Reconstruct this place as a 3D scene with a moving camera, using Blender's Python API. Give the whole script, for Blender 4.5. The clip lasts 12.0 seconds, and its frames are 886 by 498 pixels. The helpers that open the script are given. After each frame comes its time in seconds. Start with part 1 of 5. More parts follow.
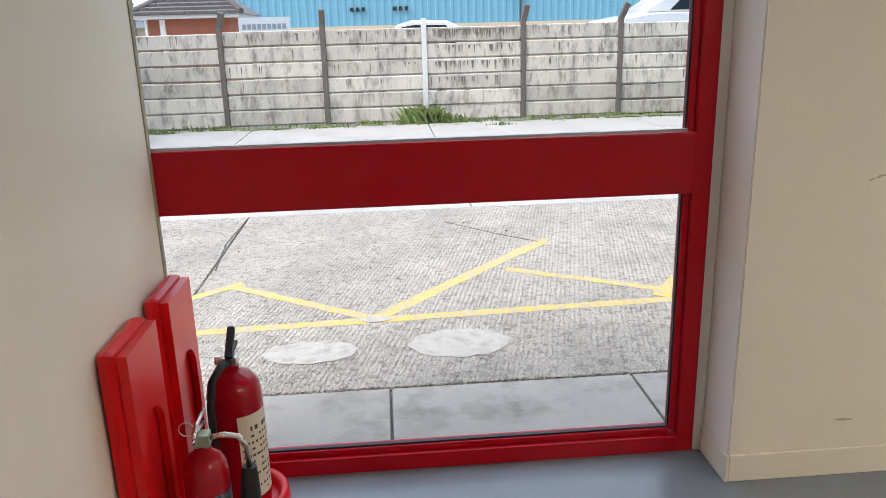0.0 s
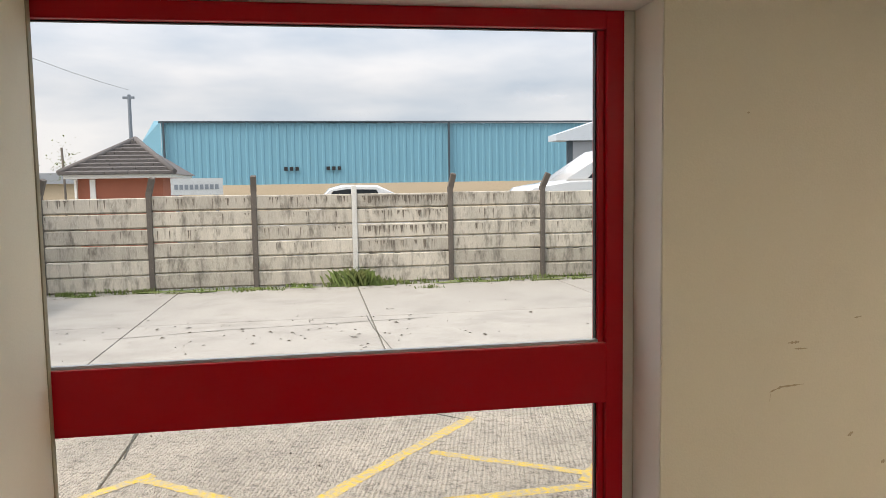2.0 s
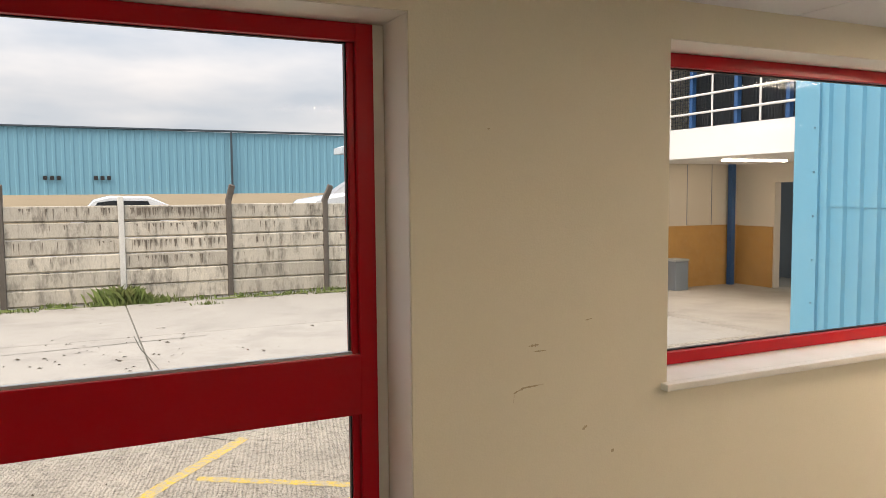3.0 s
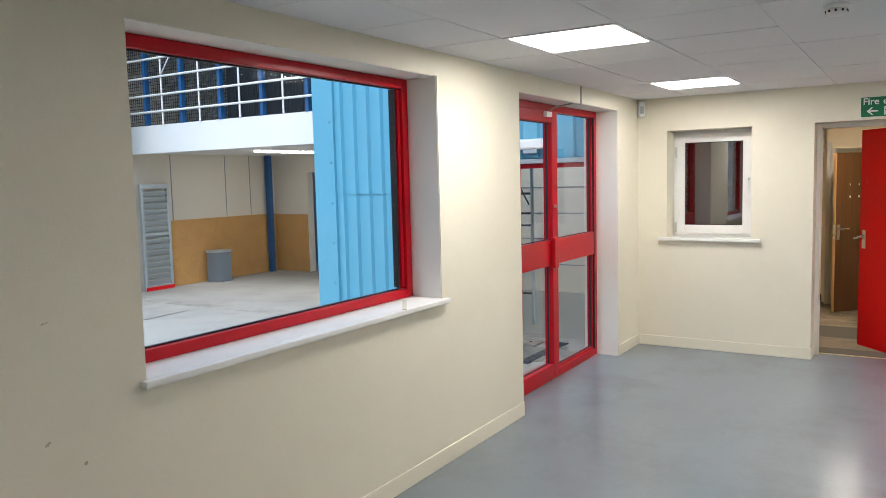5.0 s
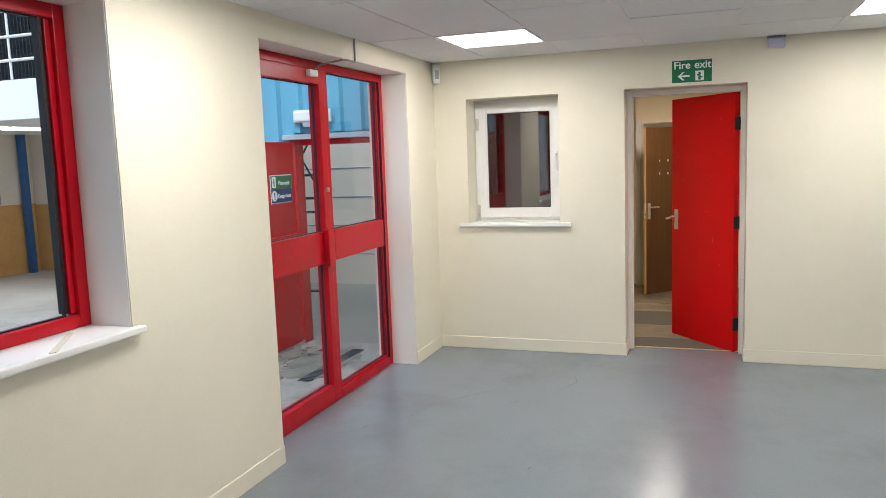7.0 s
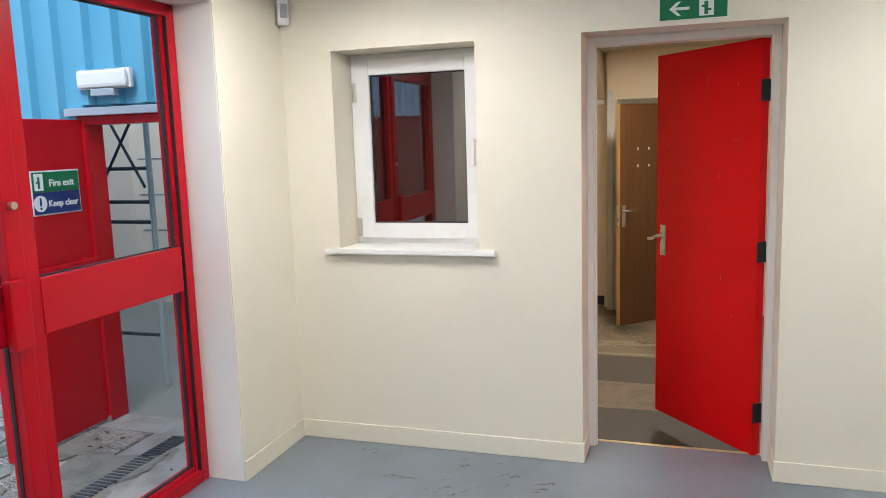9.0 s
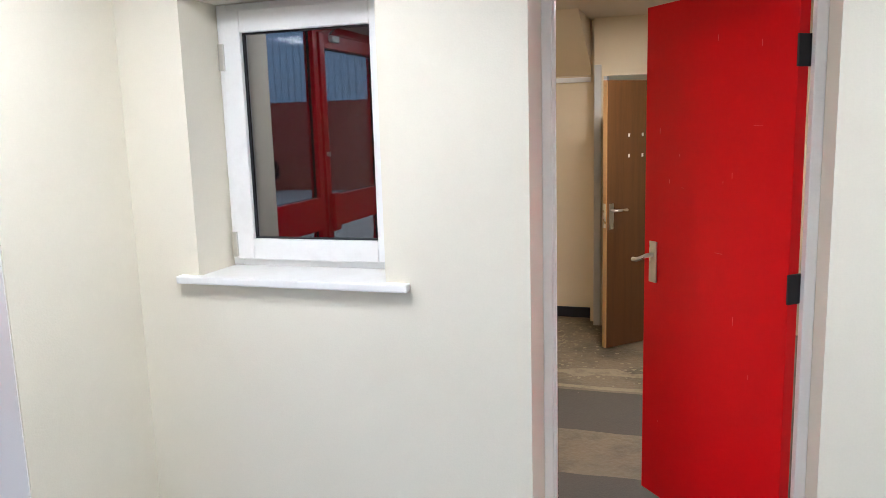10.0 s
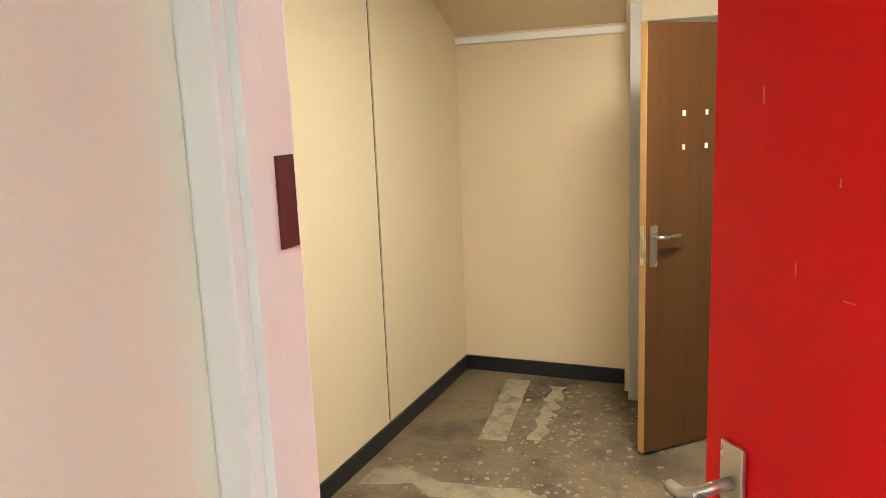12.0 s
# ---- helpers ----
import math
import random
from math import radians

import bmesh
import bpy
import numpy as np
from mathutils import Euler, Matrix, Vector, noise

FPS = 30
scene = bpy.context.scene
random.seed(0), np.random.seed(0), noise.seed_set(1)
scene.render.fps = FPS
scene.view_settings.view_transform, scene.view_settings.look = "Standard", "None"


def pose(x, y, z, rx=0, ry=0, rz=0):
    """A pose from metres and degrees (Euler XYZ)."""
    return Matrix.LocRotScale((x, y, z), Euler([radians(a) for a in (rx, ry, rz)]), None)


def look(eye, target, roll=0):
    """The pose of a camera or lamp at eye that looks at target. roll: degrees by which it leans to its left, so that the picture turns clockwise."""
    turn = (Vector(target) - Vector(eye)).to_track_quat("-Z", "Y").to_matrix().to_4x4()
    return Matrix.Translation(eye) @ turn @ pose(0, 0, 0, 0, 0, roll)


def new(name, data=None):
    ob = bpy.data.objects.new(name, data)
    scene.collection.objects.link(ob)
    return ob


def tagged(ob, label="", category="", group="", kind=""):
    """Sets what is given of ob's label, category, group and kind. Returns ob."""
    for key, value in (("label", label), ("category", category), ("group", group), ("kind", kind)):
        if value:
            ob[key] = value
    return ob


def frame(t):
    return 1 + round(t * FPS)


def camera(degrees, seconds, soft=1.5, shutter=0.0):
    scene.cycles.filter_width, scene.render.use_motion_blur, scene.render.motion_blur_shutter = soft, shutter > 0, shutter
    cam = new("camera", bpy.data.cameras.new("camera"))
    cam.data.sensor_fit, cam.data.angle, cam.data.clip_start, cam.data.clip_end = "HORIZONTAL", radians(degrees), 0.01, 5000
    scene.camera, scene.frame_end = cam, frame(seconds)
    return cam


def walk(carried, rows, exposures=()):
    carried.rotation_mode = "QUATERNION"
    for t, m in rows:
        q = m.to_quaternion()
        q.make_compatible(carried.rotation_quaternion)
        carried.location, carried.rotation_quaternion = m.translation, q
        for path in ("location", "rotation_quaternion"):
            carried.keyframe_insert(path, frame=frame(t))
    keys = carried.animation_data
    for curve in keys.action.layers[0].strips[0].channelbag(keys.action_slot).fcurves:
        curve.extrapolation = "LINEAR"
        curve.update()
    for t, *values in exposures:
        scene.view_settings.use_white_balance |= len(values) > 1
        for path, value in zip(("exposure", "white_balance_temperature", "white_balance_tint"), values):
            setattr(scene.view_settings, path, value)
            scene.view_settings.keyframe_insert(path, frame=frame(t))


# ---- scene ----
cam = camera(60.6, 12.0, soft=0.8)
PATH = [
    (0, (0.237, 0.31, 1.491), (0.376, 2.226, 0.937), -1.6),
    (0.5, (0.245, 0.314, 1.571), (0.32, 2.261, 1.121), -1.5),
    (1, (0.26, 0.323, 1.646), (0.356, 2.296, 1.332), -1.4),
    (1.5, (0.269, 0.328, 1.685), (0.441, 2.309, 1.467), -1.1),
    (2, (0.299, 0.333, 1.685), (0.63, 2.298, 1.516), -0.9),
    (2.5, (0.353, 0.327, 1.672), (0.927, 2.238, 1.53), -0.5),
    (3, (0.425, 0.33, 1.68), (1.281, 2.133, 1.537), -0.5),
    (3.5, (0.496, 0.328, 1.673), (1.621, 1.975, 1.527), -0.6),
    (5.3, (0.746, 0.14, 1.658), (2.493, 1.094, 1.465), -1.6),
    (5.5, (0.792, 0.123, 1.654), (2.57, 1.016, 1.455), -1.7),
    (6, (1.028, 0.169, 1.63), (2.858, 0.946, 1.413), -1.9),
    (6.5, (1.436, 0.272, 1.635), (3.294, 0.979, 1.406), -2.1),
    (7, (1.971, 0.331, 1.604), (3.842, 0.993, 1.363), -2.0),
    (7.2, (2.187, 0.352, 1.6), (4.061, 1.005, 1.354), -2.0),
    (8.8, (4.11, 0.48, 1.585), (5.995, 1.093, 1.321), -1.6),
    (9, (4.355, 0.478, 1.594), (6.239, 1.087, 1.311), -1.8),
    (9.5, (4.963, 0.47, 1.583), (6.843, 1.083, 1.28), -1.8),
    (10, (5.57, 0.462, 1.583), (7.445, 1.077, 1.26), -1.7),
    (10.5, (6.161, 0.425, 1.579), (8.026, 1.059, 1.235), -1.7),
    (11, (6.727, 0.464, 1.574), (8.583, 1.12, 1.222), -1.9),
    (11.5, (7.265, 0.49, 1.544), (9.108, 1.178, 1.183), -1.9),
    (12, (7.743, 0.582, 1.535), (9.557, 1.341, 1.169), -2.3),
]
walk(cam, [(t, look(eye, target, roll)) for t, eye, target, roll in PATH],
     [(0, 0.85, 6400, 19), (1.5, 0.48, 6900, 17), (2.5, 0.52, 7900, 21), (3, 0.52, 7900, 21), (3.7, 0.45, 6800, 14), (5.5, 0.42, 5800, 12), (7, 0.42, 5800, 12), (9, 0.45, 5600, 14), (10.5, 0.62, 5100, 16), (11, 0.52, 5100, 17), (11.5, 0.62, 5300, 14), (12, 1.1, 5600, 8)])

# ---- camera path is above; light ----
world = bpy.data.worlds.new("sky")
scene.world = world
world.use_nodes = True
wn, wl = world.node_tree.nodes, world.node_tree.links
bg = wn["Background"]
sky = wn.new("ShaderNodeTexSky")
sky.sky_type, sky.sun_disc = "NISHITA", False
sky.sun_elevation, sky.sun_rotation = radians(49), radians(243)
tc = wn.new("ShaderNodeTexCoord")
mp = wn.new("ShaderNodeMapping")
mp.inputs["Scale"].default_value = (1.2, 1.2, 5.0)
wl.new(tc.outputs["Generated"], mp.inputs["Vector"])
cl = wn.new("ShaderNodeTexNoise")
cl.inputs["Scale"].default_value, cl.inputs["Detail"].default_value, cl.inputs["Roughness"].default_value = 2.2, 7, 0.5
wl.new(mp.outputs["Vector"], cl.inputs["Vector"])
rmp = wn.new("ShaderNodeValToRGB")
rmp.color_ramp.elements[0].position, rmp.color_ramp.elements[0].color = 0.36, (3.3, 4.3, 5.5, 1)
rmp.color_ramp.elements[1].position, rmp.color_ramp.elements[1].color = 0.64, (6.2, 6.75, 7.4, 1)
wl.new(cl.outputs["Fac"], rmp.inputs["Fac"])
mixs = wn.new("ShaderNodeMix")
mixs.data_type = "RGBA"
mixs.inputs["Factor"].default_value = 0.9
wl.new(sky.outputs["Color"], mixs.inputs["A"])
wl.new(rmp.outputs["Color"], mixs.inputs["B"])
sep = wn.new("ShaderNodeSeparateXYZ")
wl.new(tc.outputs["Generated"], sep.inputs[0])
grd = wn.new("ShaderNodeMapRange")
grd.inputs["From Min"].default_value, grd.inputs["From Max"].default_value = 0.12, 0.9
grd.inputs["To Min"].default_value, grd.inputs["To Max"].default_value = 0.78, 2.2
wl.new(sep.outputs["Z"], grd.inputs["Value"])
vm = wn.new("ShaderNodeVectorMath")
vm.operation = "SCALE"
wl.new(mixs.outputs["Result"], vm.inputs[0])
wl.new(grd.outputs["Result"], vm.inputs["Scale"])
wl.new(vm.outputs["Vector"], bg.inputs["Color"])
bg.inputs["Strength"].default_value = 0.13

sun = new("sun", bpy.data.lights.new("sun", "SUN"))
sun.data.energy, sun.data.angle, sun.data.color = 2.1, radians(25), (1.0, 0.96, 0.9)
sun.matrix_world = look((0, 0, 20), (15.4, 7.7, 0))


# ---- materials ----
def mat(name, col, rough=0.6, metal=0.0, var=0.06, scale=6.0, fine=90.0, bump=0.05, dirt=None, dirt_amt=0.0, dirt_scale=1.5, stretch=(1, 1, 1), isl=0.0, spec=0.5, coat=0.0):
    """A surface with broad and fine variation in colour and relief, stains, and variation from piece to piece."""
    m = bpy.data.materials.new(name)
    m.use_nodes = True
    n, l = m.node_tree.nodes, m.node_tree.links
    b = n["Principled BSDF"]
    b.inputs["Roughness"].default_value, b.inputs["Metallic"].default_value = rough, metal
    b.inputs["Specular IOR Level"].default_value = spec
    b.inputs["Coat Weight"].default_value = coat
    t = n.new("ShaderNodeTexCoord")
    g = n.new("ShaderNodeNewGeometry")
    mpp = n.new("ShaderNodeMapping")
    mpp.inputs["Scale"].default_value = stretch
    l.new(g.outputs["Position"], mpp.inputs["Vector"])
    a = n.new("ShaderNodeTexNoise")
    a.inputs["Scale"].default_value, a.inputs["Detail"].default_value = scale, 6
    f = n.new("ShaderNodeTexNoise")
    f.inputs["Scale"].default_value, f.inputs["Detail"].default_value = fine, 4
    l.new(mpp.outputs["Vector"], a.inputs["Vector"])
    l.new(mpp.outputs["Vector"], f.inputs["Vector"])
    h = n.new("ShaderNodeHueSaturation")
    h.inputs["Color"].default_value = (*col, 1)
    s = n.new("ShaderNodeMath")
    s.operation = "MULTIPLY_ADD"
    l.new(a.outputs["Fac"], s.inputs[0])
    s.inputs[1].default_value, s.inputs[2].default_value = var * 3, 1 - var * 1.5
    s2 = n.new("ShaderNodeMath")
    s2.operation = "MULTIPLY_ADD"
    l.new(f.outputs["Fac"], s2.inputs[0])
    s2.inputs[1].default_value = var * 2
    l.new(s.outputs[0], s2.inputs[2])
    last = s2
    if isl:
        o = n.new("ShaderNodeObjectInfo")
        s3 = n.new("ShaderNodeMath")
        s3.operation = "MULTIPLY_ADD"
        l.new(o.outputs["Random"], s3.inputs[0])
        s3.inputs[1].default_value = isl
        l.new(s2.outputs[0], s3.inputs[2])
        last = s3
    l.new(last.outputs[0], h.inputs["Value"])
    out = h.outputs["Color"]
    if dirt:
        d = n.new("ShaderNodeTexNoise")
        d.inputs["Scale"].default_value, d.inputs["Detail"].default_value, d.inputs["Roughness"].default_value = dirt_scale, 9, 0.68
        l.new(mpp.outputs["Vector"], d.inputs["Vector"])
        r = n.new("ShaderNodeMapRange")
        r.inputs["From Min"].default_value, r.inputs["From Max"].default_value = 0.48, 0.68
        r.inputs["To Max"].default_value = dirt_amt
        l.new(d.outputs["Fac"], r.inputs["Value"])
        mx = n.new("ShaderNodeMix")
        mx.data_type = "RGBA"
        l.new(r.outputs["Result"], mx.inputs["Factor"])
        l.new(out, mx.inputs["A"])
        mx.inputs["B"].default_value = (*dirt, 1)
        out = mx.outputs["Result"]
    l.new(out, b.inputs["Base Color"])
    rr = n.new("ShaderNodeMath")
    rr.operation = "MULTIPLY_ADD"
    l.new(a.outputs["Fac"], rr.inputs[0])
    rr.inputs[1].default_value, rr.inputs[2].default_value = 0.2 * rough, 0.9 * rough
    l.new(rr.outputs[0], b.inputs["Roughness"])
    if bump:
        bp = n.new("ShaderNodeBump")
        bp.inputs["Strength"].default_value, bp.inputs["Distance"].default_value = bump, 0.01
        l.new(f.outputs["Fac"], bp.inputs["Height"])
        l.new(bp.outputs["Normal"], b.inputs["Normal"])
    return m


def glass(name, tint=(1, 1, 1), gloss=0.001):
    m = bpy.data.materials.new(name)
    m.use_nodes = True
    n, l = m.node_tree.nodes, m.node_tree.links
    n.remove(n["Principled BSDF"])
    tr = n.new("ShaderNodeBsdfTransparent")
    tr.inputs["Color"].default_value = (*tint, 1)
    gl = n.new("ShaderNodeBsdfGlossy")
    gl.inputs["Roughness"].default_value = 0.02
    lw = n.new("ShaderNodeLayerWeight")
    lw.inputs["Blend"].default_value = 0.5
    pw = n.new("ShaderNodeMath")
    pw.operation = "POWER"
    pw.inputs[1].default_value = 5
    l.new(lw.outputs["Facing"], pw.inputs[0])
    fr = n.new("ShaderNodeMath")
    fr.operation = "MULTIPLY_ADD"
    fr.inputs[1].default_value, fr.inputs[2].default_value = 0.9, gloss
    l.new(pw.outputs[0], fr.inputs[0])
    mx = n.new("ShaderNodeMixShader")
    l.new(fr.outputs[0], mx.inputs[0])
    l.new(tr.outputs[0], mx.inputs[1])
    l.new(gl.outputs[0], mx.inputs[2])
    l.new(mx.outputs[0], n["Material Output"].inputs["Surface"])
    return m


def glow(name, col, strength):
    m = bpy.data.materials.new(name)
    m.use_nodes = True
    b = m.node_tree.nodes["Principled BSDF"]
    b.inputs["Base Color"].default_value = (0.8, 0.8, 0.8, 1)
    b.inputs["Emission Color"].default_value = (*col, 1)
    b.inputs["Emission Strength"].default_value = strength
    return m


CREAM = mat("cream_paint", (0.76, 0.71, 0.575), 0.6, var=0.03, scale=1.3, fine=170, bump=0.09, dirt=(0.56, 0.50, 0.38), dirt_amt=0.16, dirt_scale=0.9)
REVEAL = mat("white_reveal_paint", (0.80, 0.77, 0.70), 0.55, var=0.02, scale=2, fine=140, bump=0.05)
WHITE = mat("white_gloss_paint", (0.80, 0.79, 0.75), 0.35, var=0.02, scale=4, bump=0.03, dirt=(0.5, 0.46, 0.38), dirt_amt=0.15, dirt_scale=5)
FRAMEW = mat("off_white_frame_paint", (0.84, 0.81, 0.75), 0.42, var=0.02, scale=3, bump=0.04, dirt=(0.6, 0.53, 0.42), dirt_amt=0.15, dirt_scale=6)
UPVC = mat("white_plastic", (0.80, 0.79, 0.76), 0.3, var=0.02, scale=5, bump=0.0, dirt=(0.45, 0.4, 0.32), dirt_amt=0.12, dirt_scale=9)
RED = mat("red_powder_coat", (0.44, 0.002, 0.010), 0.3, var=0.03, scale=5, fine=200, bump=0.02, spec=0.25, dirt=(0.34, 0.06, 0.06), dirt_amt=0.08, dirt_scale=7)
REDDOOR = mat("red_door_gloss", (0.68, 0.0, 0.001), 0.36, var=0.03, scale=3, fine=60, bump=0.05, spec=0.22)
REDPLAST = mat("red_plastic", (0.66, 0.004, 0.006), 0.3, var=0.03, scale=6, bump=0.0, spec=0.35)
REDCYL = mat("red_enamel", (0.33, 0.002, 0.008), 0.16, var=0.03, scale=6, bump=0.0, spec=0.35)
BLACK = mat("black_rubber", (0.012, 0.012, 0.013), 0.55, var=0.05, bump=0.02)
FLOORP = mat("grey_floor_paint", (0.185, 0.215, 0.238), 0.24, var=0.05, scale=1.6, fine=55, bump=0.045, dirt=(0.125, 0.135, 0.14), dirt_amt=0.4, dirt_scale=1.1)
CEILM = mat("ceiling_tile", (0.75, 0.75, 0.76), 0.85, var=0.025, scale=3, fine=220, bump=0.14)
TBAR = mat("ceiling_grid", (0.72, 0.72, 0.72), 0.4, var=0.02, bump=0.0)
METAL = mat("brushed_steel", (0.6, 0.58, 0.53), 0.28, 1.0, var=0.04, scale=20, bump=0.02)
GREEN = mat("sign_green", (0.005, 0.16, 0.06), 0.4, var=0.02, bump=0.0)
NAVY = mat("sign_blue", (0.01, 0.03, 0.16), 0.4, var=0.02, bump=0.0)
SIGNW = mat("sign_white", (0.8, 0.82, 0.8), 0.4, var=0.01, bump=0.0)
WOOD = mat("brown_veneer", (0.085, 0.036, 0.011), 0.32, var=0.14, scale=5, fine=45, bump=0.03, stretch=(4, 4, 0.25), dirt=(0.05, 0.02, 0.007), dirt_amt=0.6, dirt_scale=3.5)
INNERW = mat("beige_panel", (0.66, 0.545, 0.35), 0.6, var=0.025, scale=1.5, fine=120, bump=0.04)
SKIRTD = mat("dark_skirting", (0.012, 0.014, 0.018), 0.35, var=0.05, bump=0.02)
SCREED = mat("worn_screed", (0.13, 0.098, 0.056), 0.55, var=0.26, scale=3.5, fine=34, bump=0.5, dirt=(0.04, 0.029, 0.017), dirt_amt=0.88, dirt_scale=2.6)
ADHES = mat("dried_adhesive", (0.27, 0.225, 0.145), 0.7, var=0.1, scale=5, fine=40, bump=0.3, dirt=(0.14, 0.11, 0.075), dirt_amt=0.8, dirt_scale=9)
CONC = mat("yard_concrete", (0.32, 0.297, 0.262), 0.85, var=0.10, scale=1.2, fine=24, bump=0.25, dirt=(0.24, 0.22, 0.19), dirt_amt=0.55, dirt_scale=1.3, isl=0.06)
SLABM = mat("pavement_slab", (0.285, 0.262, 0.225), 0.85, var=0.14, scale=2.5, fine=45, bump=0.35, dirt=(0.135, 0.125, 0.10), dirt_amt=0.75, dirt_scale=3.2, isl=0.06)
PATCH = mat("pale_mortar", (0.35, 0.32, 0.275), 0.9, var=0.16, scale=8, fine=50, bump=0.3, dirt=(0.25, 0.225, 0.185), dirt_amt=0.85, dirt_scale=14)
FENCEM = mat("fence_concrete", (0.33, 0.30, 0.25), 0.9, var=0.26, scale=2.0, fine=22, bump=0.6, dirt=(0.065, 0.058, 0.045), dirt_amt=0.72, dirt_scale=3.6, isl=0.55, stretch=(2.4, 2.4, 0.8))
POSTM = mat("post_concrete", (0.10, 0.085, 0.072), 0.9, var=0.2, scale=4, fine=25, bump=0.4)
POSTW = mat("pale_post_concrete", (0.55, 0.54, 0.50), 0.85, var=0.08, scale=4, fine=25, bump=0.3)
GRASSM = mat("weeds", (0.10, 0.14, 0.035), 0.8, var=0.3, scale=4, fine=20, bump=0.0, dirt=(0.16, 0.13, 0.05), dirt_amt=0.6, dirt_scale=3)
BLUE = mat("blue_cladding", (0.12, 0.36, 0.50), 0.42, var=0.05, scale=0.8, fine=30, bump=0.02, dirt=(0.20, 0.40, 0.50), dirt_amt=0.3, dirt_scale=1.2, stretch=(1, 1, 0.4))
FARBLUE = mat("far_blue_cladding", (0.125, 0.31, 0.40), 0.5, var=0.05, scale=0.3, fine=4, bump=0.0, stretch=(1, 1, 0.2))
TEAL = mat("teal_steel", (0.014, 0.14, 0.20), 0.5, var=0.1, scale=1.0, fine=20, bump=0.03, spec=0.25)
STEELB = mat("blue_steel", (0.02, 0.085, 0.22), 0.45, var=0.08, scale=3, bump=0.02)
DARKEDGE = mat("dark_flashing", (0.04, 0.06, 0.075), 0.5, var=0.05, bump=0.0)
FASCIA = mat("white_fascia", (0.80, 0.79, 0.77), 0.55, var=0.03, scale=1.0, bump=0.03)
OSB = mat("chipboard", (0.42, 0.225, 0.07), 0.75, var=0.18, scale=4, fine=28, bump=0.3, dirt=(0.5, 0.31, 0.13), dirt_amt=0.6, dirt_scale=14)
PLASTER = mat("unit_wall", (0.60, 0.54, 0.45), 0.7, var=0.04, scale=0.8, bump=0.05)
GALV = mat("galvanised", (0.42, 0.46, 0.48), 0.4, 0.35, var=0.06, scale=6, bump=0.02)
GREYM = mat("grey_paint", (0.16, 0.19, 0.22), 0.5, var=0.08, scale=4, bump=0.03)
MESHM = mat("dark_mesh", (0.035, 0.042, 0.05), 0.6, var=0.05, bump=0.0)
BRICK = mat("red_brick", (0.30, 0.10, 0.06), 0.85, var=0.15, scale=3, fine=30, bump=0.2, isl=0.1)
ROOFT = mat("roof_tile", (0.11, 0.10, 0.095), 0.8, var=0.15, scale=3, fine=20, bump=0.2, isl=0.04)
BEIGE = mat("beige_wall", (0.50, 0.40, 0.28), 0.85, var=0.05, scale=1, bump=0.1)
CARW = mat("white_car_paint", (0.72, 0.73, 0.74), 0.2, var=0.01, bump=0.0, coat=0.5)
CARD = mat("dark_car_paint", (0.03, 0.035, 0.045), 0.2, var=0.01, bump=0.0, coat=0.5)
CARG = mat("car_glass", (0.02, 0.025, 0.03), 0.08, var=0.0, bump=0.0)
GREYROOF = mat("grey_roof", (0.25, 0.27, 0.29), 0.6, var=0.06, scale=2, bump=0.0)
SCUFF = mat("wall_scuff", (0.43, 0.36, 0.24), 0.8, var=0.2, scale=40, bump=0.1)
STAIN = mat("floor_stain", (0.06, 0.065, 0.06), 0.5, var=0.2, scale=30, bump=0.1, spec=0.15)
LEAFM = mat("dead_leaf", (0.055, 0.04, 0.025), 0.8, var=0.2, bump=0.0)
MUDDY = mat("silt", (0.20, 0.185, 0.145), 0.9, var=0.2, scale=5, fine=40, bump=0.4, dirt=(0.07, 0.07, 0.045), dirt_amt=0.9, dirt_scale=3)
GLASS = glass("clear_glass", (0.97, 0.985, 0.98))
GLASSD = glass("tinted_glass", (0.19, 0.175, 0.16), 0.26)
LED = glow("led_diffuser", (1.0, 0.92, 0.79), 22.0)
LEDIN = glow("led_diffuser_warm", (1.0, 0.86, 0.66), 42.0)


def ribbed():
    """Tamped concrete with fine ridges across it and dark pitting."""
    m = mat("ribbed_concrete", (0.36, 0.318, 0.262), 0.9, var=0.34, scale=2.2, fine=70, bump=0.0, dirt=(0.13, 0.115, 0.09), dirt_amt=0.8, dirt_scale=26.0, isl=0.04)
    n, l = m.node_tree.nodes, m.node_tree.links
    b = n["Principled BSDF"]
    g = n.new("ShaderNodeNewGeometry")
    w = n.new("ShaderNodeTexWave")
    w.bands_direction = "X"
    w.inputs["Scale"].default_value, w.inputs["Distortion"].default_value = 11.0, 7.0
    w.inputs["Detail"].default_value, w.inputs["Detail Scale"].default_value = 4, 3.0
    mpp = n.new("ShaderNodeMapping")
    mpp.inputs["Rotation"].default_value = (0, 0, radians(14))
    l.new(g.outputs["Position"], mpp.inputs["Vector"])
    l.new(mpp.outputs["Vector"], w.inputs["Vector"])
    vo = n.new("ShaderNodeTexNoise")
    vo.inputs["Scale"].default_value = 60
    l.new(g.outputs["Position"], vo.inputs["Vector"])
    ad = n.new("ShaderNodeMath")
    ad.operation = "MULTIPLY_ADD"
    l.new(vo.outputs["Fac"], ad.inputs[0])
    ad.inputs[1].default_value = 2.2
    l.new(w.outputs["Fac"], ad.inputs[2])
    bp = n.new("ShaderNodeBump")
    bp.inputs["Strength"].default_value, bp.inputs["Distance"].default_value = 0.85, 0.018
    l.new(ad.outputs[0], bp.inputs["Height"])
    l.new(bp.outputs["Normal"], b.inputs["Normal"])
    return m


RIBBED = ribbed()


